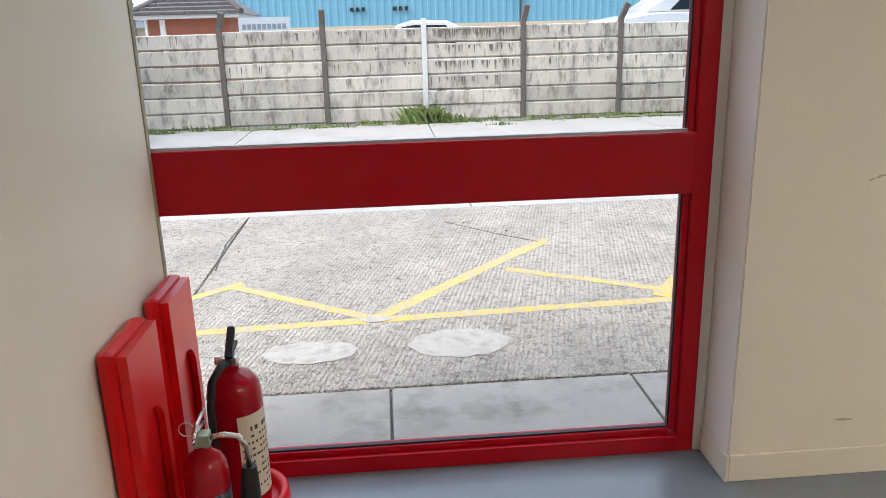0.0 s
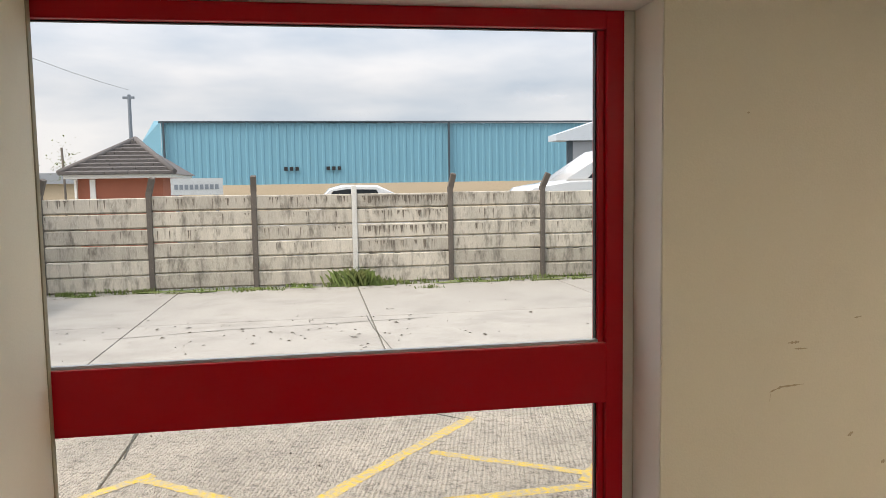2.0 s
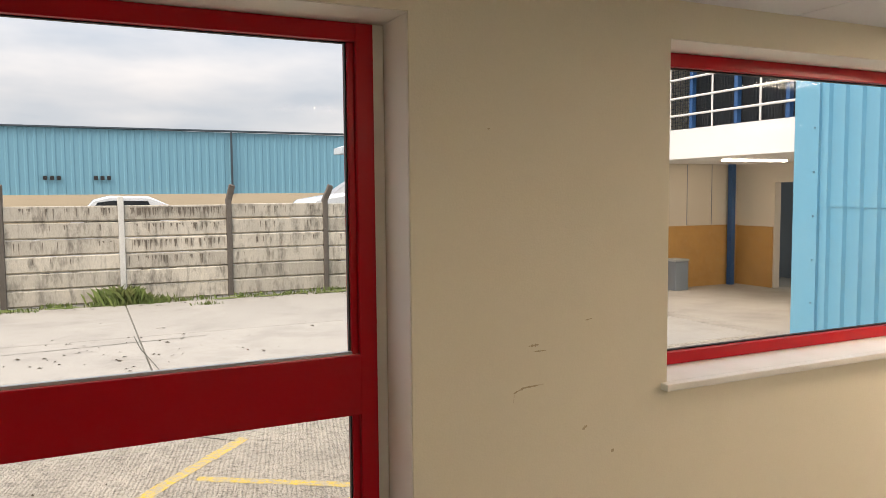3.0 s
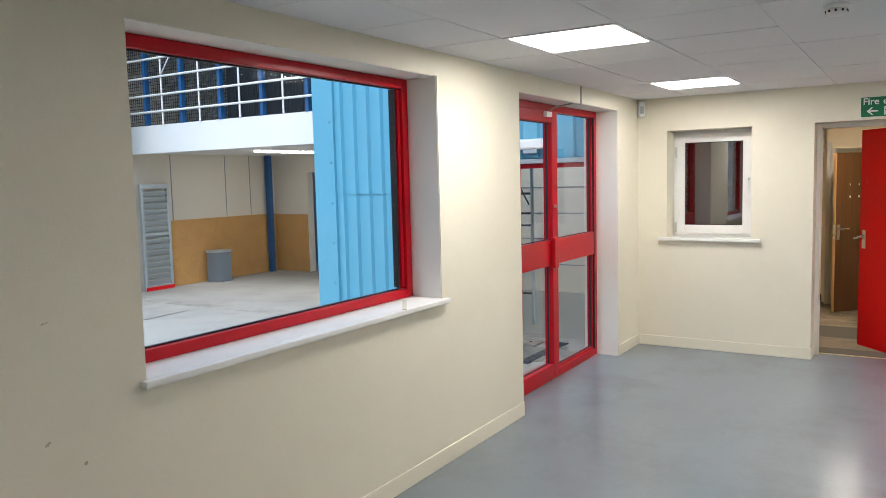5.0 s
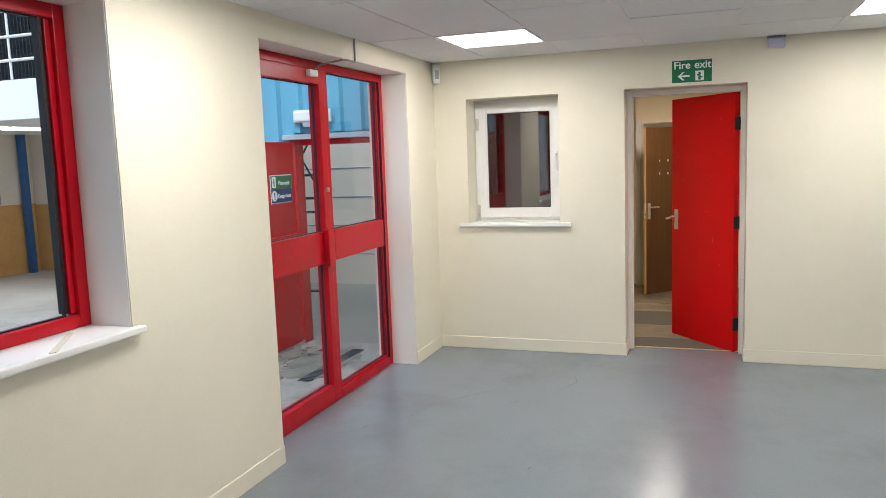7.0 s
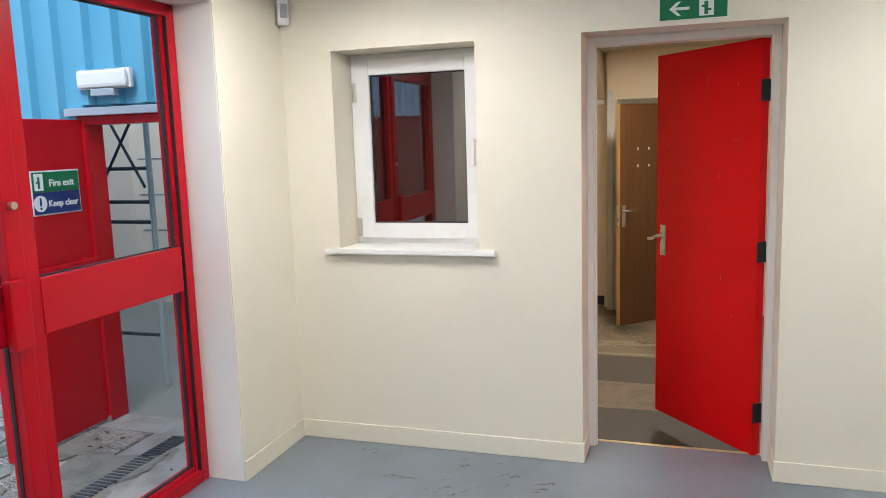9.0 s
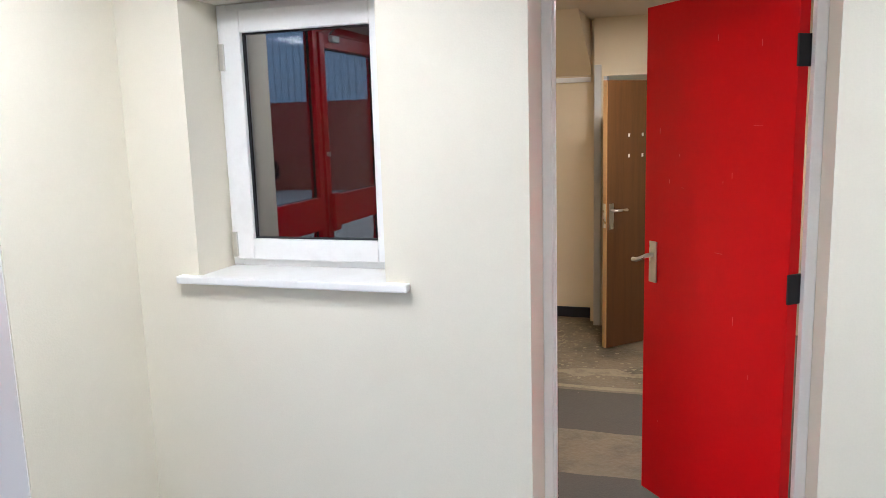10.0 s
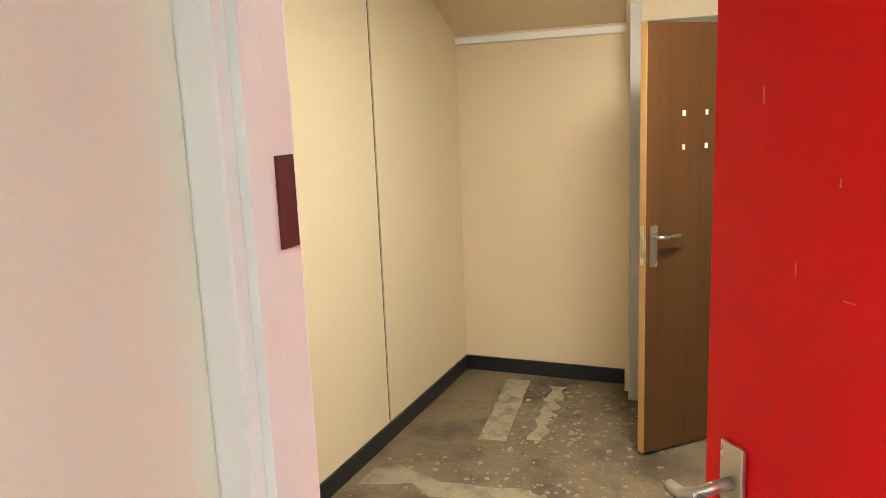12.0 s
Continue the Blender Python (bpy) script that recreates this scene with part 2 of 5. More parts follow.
def worn_yellow():
    """Yellow road paint worn through to the concrete in flecks."""
    m = mat("worn_yellow_paint", (0.55, 0.36, 0.02), 0.75, var=0.1, scale=5, fine=40, bump=0.2, dirt=(0.33, 0.30, 0.25), dirt_amt=0.92, dirt_scale=30)
    for nd in m.node_tree.nodes:
        if nd.type == "MAP_RANGE":
            nd.inputs["From Min"].default_value, nd.inputs["From Max"].default_value = 0.38, 0.58
    return m


YELLOW = worn_yellow()


# ---- mesh helpers ----
def box(bm, x0, x1, y0, y1, z0, z1, bevel=0.0):
    vs = [bm.verts.new(p) for p in ((x0, y0, z0), (x1, y0, z0), (x1, y1, z0), (x0, y1, z0), (x0, y0, z1), (x1, y0, z1), (x1, y1, z1), (x0, y1, z1))]
    fs = [bm.faces.new([vs[i] for i in q]) for q in ((3, 2, 1, 0), (4, 5, 6, 7), (0, 1, 5, 4), (1, 2, 6, 5), (2, 3, 7, 6), (3, 0, 4, 7))]
    if bevel:
        es = list({e for f in fs for e in f.edges})
        bmesh.ops.bevel(bm, geom=es, offset=bevel, segments=2, affect="EDGES", profile=0.6)
    return bm


def boxes(*bs, bevel=0.0):
    bm = bmesh.new()
    for b in bs:
        box(bm, *b, bevel=bevel)
    return bm


def cyl(bm, a, b, r, r2=None, n=20):
    a, b = Vector(a), Vector(b)
    q = (b - a).to_track_quat("Z", "Y").to_matrix().to_4x4()
    bmesh.ops.create_cone(bm, cap_ends=True, segments=n, radius1=r, radius2=r if r2 is None else r2, depth=(b - a).length, matrix=Matrix.Translation((a + b) / 2) @ q)
    return bm


def lathe(bm, rows, centre, n=28):
    """Turns a profile of (radius, height) round an upright axis."""
    cx, cy, cz = centre
    rings = [[bm.verts.new((cx + r * math.cos(2 * math.pi * i / n), cy + r * math.sin(2 * math.pi * i / n), cz + z)) for i in range(n)] for r, z in rows]
    for a, b in zip(rings, rings[1:]):
        for i in range(n):
            f = bm.faces.new((a[i], a[(i + 1) % n], b[(i + 1) % n], b[i]))
            f.smooth = True
    bm.faces.new(rings[0][::-1])
    bm.faces.new(rings[-1])
    return bm


def tube(bm, pts, r, n=10):
    """A bent pipe through the points."""
    pts = [Vector(p) for p in pts]
    rings = []
    for i, p in enumerate(pts):
        d = (pts[min(i + 1, len(pts) - 1)] - pts[max(i - 1, 0)]).normalized()
        u = d.orthogonal().normalized() if not rings else (u - d * u.dot(d)).normalized()
        v = d.cross(u)
        rings.append([bm.verts.new(p + r * (math.cos(2 * math.pi * k / n) * u + math.sin(2 * math.pi * k / n) * v)) for k in range(n)])
    for a, b in zip(rings, rings[1:]):
        for k in range(n):
            f = bm.faces.new((a[k], a[(k + 1) % n], b[(k + 1) % n], b[k]))
            f.smooth = True
    bm.faces.new(rings[0][::-1])
    bm.faces.new(rings[-1])
    return bm


def prism(bm, poly, z0, z1):
    """An upright prism on a polygon of (x, y)."""
    a = [bm.verts.new((x, y, z0)) for x, y in poly]
    b = [bm.verts.new((x, y, z1)) for x, y in poly]
    bm.faces.new(a[::-1])
    bm.faces.new(b)
    for i in range(len(poly)):
        j = (i + 1) % len(poly)
        bm.faces.new((a[i], a[j], b[j], b[i]))
    return bm


def link(name, bm, material):
    bmesh.ops.recalc_face_normals(bm, faces=bm.faces[:])
    me = bpy.data.meshes.new(name)
    bm.to_mesh(me)
    bm.free()
    me.materials.append(material)
    return new(name, me)


def part(name, bm, material, parent, label=""):
    ob = link(name, bm, material)
    ob.parent = parent
    ob.matrix_parent_inverse = parent.matrix_world.inverted()
    return tagged(ob, label)


def thing(name, label, category, at=(0, 0, 0), group="", kind=""):
    ob = new(name)
    ob.location = at
    ob.empty_display_size = 0.1
    ob.matrix_world = Matrix.Translation(at)
    return tagged(ob, label, category, group, kind)


def setting(name, bm, material, label, category):
    return tagged(link(name, bm, material), label, category, kind="structure")


def lettering(body, size, m, material, parent, name="lettering"):
    """Built-in font, turned into a thin mesh."""
    cu = bpy.data.curves.new(name, "FONT")
    cu.body, cu.size, cu.extrude, cu.align_x = body, size, 0.0008, "CENTER"
    cu.offset = size * 0.018
    tmp = bpy.data.objects.new(name, cu)
    scene.collection.objects.link(tmp)
    bpy.context.view_layer.update()
    me = bpy.data.meshes.new_from_object(tmp.evaluated_get(bpy.context.evaluated_depsgraph_get()))
    bpy.data.objects.remove(tmp)
    me.materials.append(material)
    ob = new(name, me)
    ob.matrix_world = m
    ob.parent = parent
    ob.matrix_parent_inverse = parent.matrix_world.inverted()
    return ob


# ---- the room's shell ----
WX0, WX1, WY, SY = -0.48, 7.94, 2.48, -3.2
HEAD, CZ, SILL = 2.235, 2.37, 0.955
OUT = 2.80
GZ = -0.06
AX0, AX1 = -0.56, 1.336
BX0, BX1 = 2.36, 4.335
CX0, CX1 = 5.37, 7.347
setting("wall_north", boxes(
    (-1.6, AX0, WY + 0.2, OUT, GZ - 0.3, 2.9), (AX0, 8.28, WY, OUT, HEAD, 2.9),
    (AX1, BX0, WY, OUT, GZ - 0.3, HEAD), (BX0, BX1, WY, OUT, GZ - 0.3, SILL), (BX1, CX0, WY, OUT, GZ - 0.3, HEAD),
    (CX1, 8.28, WY, OUT, GZ - 0.3, HEAD)), CREAM, "cream painted plaster wall with window openings", "wall")
setting("wall_west", boxes((WX0 - 0.2, WX0, SY, 2.678, -0.1, 2.9)), CREAM, "cream painted plaster wall beside the glazing", "wall")
setting("wall_south", boxes((WX0 - 0.2, 12.3, SY - 0.2, SY, -0.3, 2.9)), CREAM, "plain cream painted wall", "wall")
DY0, DY1, DZ = 0.076, 0.945, 2.062
EX0, EX1 = 7.94, 8.24
EY0, EY1, EZ0, EZ1 = 1.45, 2.203, 1.03, 2.06
setting("wall_east", boxes(
    (EX0, EX1, SY, DY0, -0.3, 2.9), (EX0, EX1, DY0, DY1, DZ, 2.9), (EX0, EX1, DY1, EY0, -0.3, 2.9),
    (EX0, EX1, EY0, EY1, -0.3, EZ0), (EX0, EX1, EY0, EY1, EZ1, 2.9), (EX0, EX1, EY1, WY, -0.3, 2.9)), CREAM, "cream painted wall with a doorway and small window", "wall")
setting("floor", boxes((WX0, EX1 - 0.012, SY, WY + 0.2, -0.3, 0.0)), FLOORP, "grey painted floor with faint scuffs", "floor")
setting("roof", boxes((-1.6, 12.5, SY - 0.2, OUT, 2.9, 3.05)), GREYROOF, "flat roof slab over the room", "roof")

# paint layer of the reveals, a little proud of the wall
rv = boxes((AX1 - 0.003, AX1 + 0.002, WY + 0.006, 2.68, 0.0, HEAD), (AX0, AX1, WY + 0.006, 2.68, HEAD - 0.003, HEAD + 0.002),
           (BX1 - 0.003, BX1 + 0.002, WY + 0.006, 2.68, SILL, HEAD), (BX0 - 0.002, BX0 + 0.003, WY + 0.006, 2.68, SILL, HEAD), (BX0, BX1, WY + 0.006, 2.68, HEAD - 0.003, HEAD + 0.002),
           (CX1 - 0.003, CX1 + 0.002, WY + 0.006, 2.68, 0.0, HEAD), (CX0 - 0.002, CX0 + 0.003, WY + 0.006, 2.68, 0.0, HEAD), (CX0, CX1, WY + 0.006, 2.68, HEAD - 0.003, HEAD + 0.002))
setting("trim", rv, REVEAL, "white painted reveals round the openings", "trim")
setting("trim", boxes((WX0 - 0.004, WX0 + 0.004, 2.655, 2.682, 0.0, HEAD), bevel=0.002), mat("sealant", (0.30, 0.26, 0.17), 0.6), "brown sealant bead beside the glazing", "trim")

# skirting boards
def skirting(name, x0, x1, y0, y1):
    setting(name, boxes((x0, x1, y0, y1, 0.0, 0.098), bevel=0.004), CREAM, "cream painted skirting board", "baseboard")
skirting("baseboard", AX1, CX0 - 0.001, WY - 0.009, WY)
skirting("baseboard", CX1 + 0.001, EX0 - 0.009, WY - 0.009, WY)
skirting("baseboard", EX0 - 0.009, EX0, DY1 - 0.009, WY)
skirting("baseboard", EX0 - 0.009, EX0, SY, DY0 + 0.009)
skirting("baseboard", EX0, 8.158, DY1 - 0.009, DY1)
skirting("baseboard", EX0, 8.158, DY0, DY0 + 0.009)
skirting("baseboard", AX1 - 0.014, AX1 - 0.003, WY - 0.012, 2.676)
skirting("baseboard", WX0, WX0 + 0.012, SY, 1.5)

# suspended ceiling, tiles and bars in one mesh, open at the lights
TS, GX, GY = 0.612, 4.215, 1.395
# the last, westmost panel is unseen, added to brighten the west end
LIGHTS = [(4.215, 1.395), (4.215 + 4 * TS, 1.395), (4.215, 1.395 - 4 * TS), (4.215 + 4 * TS, 1.395 - 4 * TS), (4.215 - 4 * TS, 1.395 - 4 * TS)]
cb = bmesh.new()
rnd = random.Random(4)
for i in range(-8, 8):
    for j in range(-9, 3):
        x0, y0 = GX + i * TS, GY + j * TS
        if any(abs(x0 - a) < 0.1 and abs(y0 - b) < 0.1 for a, b in LIGHTS):
            continue
        xa, xb, ya, yb = max(x0 + 0.004, WX0), min(x0 + TS - 0.004, WX1), max(y0 + 0.004, SY), min(y0 + TS - 0.004, WY)
        if xb - xa < 0.03 or yb - ya < 0.03:
            continue
        dz = rnd.uniform(-0.0015, 0.0015)
        box(cb, xa, xb, ya, yb, CZ + dz, CZ + 0.02)
ceil = setting("ceiling", cb, CEILM, "white suspended ceiling of square mineral tiles", "ceiling")
gb = bmesh.new()
for i in range(-7, 8):
    x = GX + i * TS
    if WX0 < x < WX1:
        box(gb, x - 0.011, x + 0.011, SY, WY, CZ + 0.0025, CZ + 0.03)
for j in range(-7, 3):
    y = GY + j * TS
    if SY < y < WY:
        box(gb, WX0, WX1, y - 0.011, y + 0.011, CZ + 0.0035, CZ + 0.031)
setting("ceiling", gb, TBAR, "white metal ceiling grid bars", "ceiling")
setting("ceiling", boxes((WX0, WX1, SY, WY, 2.6, 2.64)), CEILM, "slab above the suspended ceiling", "ceiling")


def ceiling_light(x, y, m=LED):
    t = thing("ceiling_light", "square flush LED ceiling panel, lit white", "ceiling light", (x + TS / 2, y + TS / 2, CZ), "ceiling panels")
    part("frame", boxes((x + 0.006, x + TS - 0.006, y + 0.006, y + 0.026, CZ - 0.004, CZ + 0.03), (x + 0.006, x + TS - 0.006, y + TS - 0.026, y + TS - 0.006, CZ - 0.004, CZ + 0.03),
                        (x + 0.006, x + 0.026, y + 0.026, y + TS - 0.026, CZ - 0.004, CZ + 0.03), (x + TS - 0.026, x + TS - 0.006, y + 0.026, y + TS - 0.026, CZ - 0.004, CZ + 0.03)), TBAR, t)
    part("diffuser", boxes((x + 0.026, x + TS - 0.026, y + 0.026, y + TS - 0.026, CZ, CZ + 0.01)), m, t, "glowing white diffuser")
for a, b in LIGHTS:
    ceiling_light(a, b)

# ---- red aluminium glazing ----
FY, FD, GLY = 2.68, 0.065, 2.716


def pane(x0, x1, z0, z1, parent, y=GLY, m=None):
    p = part("pane", boxes((x0, x1, y - 0.003, y + 0.003, z0, z1)), m or GLASS, parent, "clear glass pane")
    p.visible_shadow = False
    b = bmesh.new()
    for q in ((x0, x0 + 0.006, z0, z1), (x1 - 0.006, x1, z0, z1), (x0 + 0.006, x1 - 0.006, z0, z0 + 0.006), (x0 + 0.006, x1 - 0.006, z1 - 0.006, z1)):
        box(b, q[0], q[1], y - 0.008, y + 0.008, q[2], q[3])
    part("gasket", b, BLACK, parent, "black rubber gasket")


def rail(name, x0, x1, z0, z1, parent, proud=0.0, depth=FD, label=""):
    return part(name, boxes((x0, x1, FY - proud, FY + depth, z0, z1), bevel=0.004), RED, parent, label)


# large glazed panel by the extinguishers
wa = thing("window_1", "full-height red framed glazing with a deep mid rail", "window", (0.4, FY, 0), kind="structure")
rail("stile", AX0, AX0 + 0.06, 0, HEAD - 0.004, wa)
part("subframe", boxes((1.2965, AX1 - 0.0035, FY + 0.006, FY + FD, 0, HEAD - 0.004)), REVEAL, wa, "white plaster infill beside the frame")
rail("stile", 1.236, 1.296, 0, HEAD - 0.004, wa)
part("stile", boxes((1.212, 1.2355, FY + 0.018, FY + FD, 0.078, HEAD - 0.064), bevel=0.003), RED, wa)
rail("head_rail", AX0 + 0.06, 1.236, HEAD - 0.062, HEAD - 0.004, wa)
rail("bottom_rail", AX0 + 0.06, 1.236, 0.0, 0.062, wa)
part("bottom_rail", boxes((AX0 + 0.06, 1.212, FY + 0.02, FY + FD, 0.062, 0.085), bevel=0.003), RED, wa)
rail("mid_rail", AX0 + 0.06, 1.236, 0.955, 1.157, wa, 0.004, label="deep red mid rail")
pane(AX0 + 0.06, 1.213, 0.085, 0.957, wa)
pane(AX0 + 0.06, 1.213, 1.155, HEAD - 0.06, wa)
part("bead", boxes((AX0 + 0.06, 1.212, FY + 0.012, FY + 0.03, 1.157, 1.166)), GALV, wa, "pale glazing bead")

# window over the sill
wb = thing("window_2", "wide fixed window in a red metal frame", "window", (3.3, FY, 1), kind="structure")
z0 = SILL + 0.028
rail("stile", BX0 + 0.003, BX0 + 0.06, z0, HEAD - 0.004, wb)
rail("stile", BX1 - 0.058, BX1 - 0.004, z0, HEAD - 0.004, wb)
part("stile", boxes((BX1 - 0.085, BX1 - 0.0585, FY + 0.018, FY + FD, z0 + 0.06, HEAD - 0.064), bevel=0.003), RED, wb)
part("stile", boxes((BX1 - 0.102, BX1 - 0.0855, FY + 0.03, FY + FD, z0 + 0.06, HEAD - 0.064), bevel=0.002), BLACK, wb)
rail("head_rail", BX0 + 0.06, BX1 - 0.058, HEAD - 0.058, HEAD - 0.004, wb)
rail("bottom_rail", BX0 + 0.06, BX1 - 0.058, z0, z0 + 0.05, wb)
pane(BX0 + 0.06, BX1 - 0.1, z0 + 0.05, HEAD - 0.058, wb)
part("sill", boxes((BX0 - 0.03, BX1 + 0.035, WY - 0.04, WY - 0.0005, SILL - 0.002, SILL + 0.026), (BX0 + 0.001, BX1 - 0.004, WY - 0.0005, FY + 0.03, SILL + 0.0005, SILL + 0.026), bevel=0.006), WHITE, wb, "white gloss window board")

# double-width entrance: door leaf and fixed light
wc = thing("door_1", "red metal framed glazed entrance door, closed", "door", (6.3, FY, 0), kind="structure")
rail("stile", CX0 + 0.003, CX0 + 0.06, 0, HEAD - 0.004, wc)
rail("stile", CX1 - 0.06, CX1 - 0.004, 0, HEAD - 0.004, wc)
rail("head_rail", CX0 + 0.06, CX1 - 0.06, HEAD - 0.058, HEAD - 0.004, wc)
rail("mullion", 6.40, 6.46, 0.0, HEAD - 0.058, wc)
rail("threshold", CX0 + 0.06, 6.40, 0.0, 0.022, wc)
lf = rail("leaf_stile", 6.325, 6.396, 0.026, HEAD - 0.062, wc, 0.012)
rail("leaf_stile", CX0 + 0.064, CX0 + 0.135, 0.026, HEAD - 0.062, wc, 0.012)
rail("leaf_rail", CX0 + 0.135, 6.325, 0.026, 0.13, wc, 0.012)
rail("leaf_rail", CX0 + 0.135, 6.325, HEAD - 0.15, HEAD - 0.062, wc, 0.012)
rail("leaf_rail", CX0 + 0.135, 6.325, 0.945, 1.150, wc, 0.012, label="deep red mid rail")
pane(CX0 + 0.133, 6.327, 0.128, 0.947, wc)
pane(CX0 + 0.133, 6.327, 1.148, HEAD - 0.148, wc)
part("handle", boxes((6.285, 6.37, FY - 0.05, FY - 0.013, 0.925, 1.17), bevel=0.008), RED, wc, "red push handle block")
cylm = bmesh.new()
cyl(cylm, (6.36, FY - 0.03, 1.42), (6.36, FY - 0.01, 1.42), 0.014)
part("lock", cylm, METAL, wc, "small steel lock cylinder")
rail("bottom_rail", 6.46, CX1 - 0.06, 0.0, 0.062, wc)
part("bottom_rail", boxes((6.46, CX1 - 0.085, FY + 0.02, FY + FD, 0.062, 0.086), bevel=0.003), RED, wc)
part("stile", boxes((CX1 - 0.085, CX1 - 0.0605, FY + 0.018, FY + FD, 0.062, HEAD - 0.06), bevel=0.003), RED, wc)
part("gasket", boxes((CX1 - 0.064, CX1 - 0.0597, FY - 0.001, FY + 0.017, 0.062, HEAD - 0.06)), BLACK, wc, "black rubber gasket")
rail("mid_rail", 6.46, CX1 - 0.085, 0.945, 1.150, wc, 0.003, label="deep red mid rail")
pane(6.46, CX1 - 0.085, 0.086, 0.947, wc)
pane(6.46, CX1 - 0.085, 1.148, HEAD - 0.06, wc)

# closed outside corners of the openings: thresholds of concrete
setting("threshold", boxes((AX0, AX1, 2.745, OUT + 0.02, -0.3, -0.012), (CX0, CX1, 2.745, OUT + 0.02, -0.3, -0.012)), SLABM, "concrete threshold outside the glazing", "threshold")

# door contact and its cable
dc = thing("door_contact", "small white door sensor on the red frame", "sensor", (6.22, 2.66, 2.17))
part("body", boxes((6.17, 6.27, 2.635, 2.667, 2.125, 2.165), bevel=0.005), UPVC, dc)
tb = bmesh.new()
tube(tb, [(6.26, 2.66, 2.17), (6.275, 2.62, 2.20), (6.30, 2.476, 2.222), (6.36, 2.474, 2.226), (6.46, 2.474, 2.226), (6.47, 2.474, 2.235), (6.47, 2.474, 2.37)], 0.006)
part("cable", tb, mat("grey_cable", (0.30, 0.29, 0.26), 0.5), dc, "grey surface cable")

# ---- small window in the end wall ----
we = thing("window_3", "small white plastic casement window with tinted glass", "window", (8.2, 1.83, 1.04), kind="structure")
FX = 8.17


def ring(x0, x1, y0, y1, z0, z1, w, bevel=0.004):
    return boxes((x0, x1, y0, y0 + w, z0, z1), (x0, x1, y1 - w, y1, z0, z1), (x0, x1, y0 + w, y1 - w, z0, z0 + w), (x0, x1, y0 + w, y1 - w, z1 - w, z1), bevel=bevel)


part("window_frame", ring(FX, 8.238, EY0 + 0.002, EY1 - 0.002, EZ0 + 0.022, EZ1 - 0.002, 0.045), UPVC, we)
part("sash", ring(FX - 0.022, 8.232, EY0 + 0.03, EY1 - 0.03, EZ0 + 0.05, EZ1 - 0.03, 0.082), UPVC, we)
part("gasket", ring(FX - 0.004, FX + 0.01, EY0 + 0.111, EY1 - 0.111, EZ0 + 0.131, EZ1 - 0.111, 0.007, 0), BLACK, we, "black gasket")
p = part("pane", boxes((FX + 0.004, FX + 0.010, EY0 + 0.112, EY1 - 0.112, EZ0 + 0.132, EZ1 - 0.112)), GLASSD, we, "tinted glass pane")
for zz in (1.16, 1.88):
    part("hinge", boxes((FX - 0.034, FX - 0.021, EY1 - 0.042, EY1 - 0.02, zz - 0.07, zz + 0.03), bevel=0.003), METAL, we, "steel hinge")
hb = boxes((FX - 0.034, FX - 0.0225, EY0 + 0.045, EY0 + 0.075, 1.46, 1.62), (FX - 0.085, FX - 0.034, EY0 + 0.05, EY0 + 0.07, 1.58, 1.60), (FX - 0.10, FX - 0.085, EY0 + 0.05, EY0 + 0.07, 1.47, 1.605), bevel=0.004)
part("handle", hb, UPVC, we, "white espagnolette handle")
part("sill", boxes((EX0 - 0.04, FX + 0.01, EY0 + 0.001, EY1 - 0.001, EZ0 + 0.0005, EZ0 + 0.0215), bevel=0.004), WHITE, we, "white painted sill board, dusty")
part("sill_nosing", boxes((EX0 - 0.042, EX0 - 0.0005, EY0 - 0.09, EY1 + 0.075, EZ0 - 0.004, EZ0 + 0.026), bevel=0.007), WHITE, we)

# sink run behind the small window
wt = thing("sink_worktop", "pale worktop with sink under the small window", "worktop", (8.45, 1.8, 0.9))
part("top", boxes((8.245, 8.70, 1.42, 2.262, 0.90, 0.94), bevel=0.004), UPVC, wt)
part("base_unit", boxes((8.245, 8.66, 1.44, 2.262, -0.12, 0.8995)), WHITE, wt, "white base unit")
tp = thing("kitchen_tap", "chrome swan-neck tap on the worktop", "tap", (8.40, 1.72, 0.94))
part("base", lathe(bmesh.new(), [(0.026, 0.0), (0.026, 0.012), (0.018, 0.02), (0.016, 0.06)], (8.40, 1.73, 0.9405)), METAL, tp)
part("spout", tube(bmesh.new(), [(8.40, 1.73, 1.0), (8.40, 1.73, 1.22)] + [(8.40, 1.69 + 0.04 * math.cos(k * math.pi / 8), 1.24 + 0.05 * math.sin(k * math.pi / 8)) for k in range(9)] + [(8.40, 1.65, 1.18)], 0.009), METAL, tp, "bent chrome spout")

# ---- doorway in the end wall ----
dr = thing("door_2", "bright red flush door standing half open", "door", (8.25, DY0, 0), kind="structure")
LIN, FRX = 0.034, 8.158
part("frame_jamb", boxes((FRX, EX1 + 0.004, DY1 - LIN, DY1 - 0.0005, -0.09, DZ - 0.0005), bevel=0.004), FRAMEW, dr)
part("frame_jamb", boxes((FRX, EX1 + 0.004, DY0 + 0.0005, DY0 + LIN, -0.09, DZ - 0.0005), bevel=0.004), FRAMEW, dr)
part("frame_head", boxes((FRX, EX1 + 0.004, DY0 + LIN, DY1 - LIN, DZ - 0.042, DZ - 0.0005), bevel=0.004), FRAMEW, dr)
part("door_stop", boxes((FRX + 0.012, FRX + 0.036, DY1 - LIN - 0.010, DY1 - LIN, -0.09, DZ - 0.042), bevel=0.002), FRAMEW, dr)
part("threshold_strip", boxes((EX1 - 0.012, EX1 + 0.006, DY0 + LIN, DY1 - LIN, -0.02, 0.004), bevel=0.002), mat("brass_strip", (0.5, 0.42, 0.2), 0.45, 0.6, var=0.2, scale=30), dr, "worn brass threshold strip")
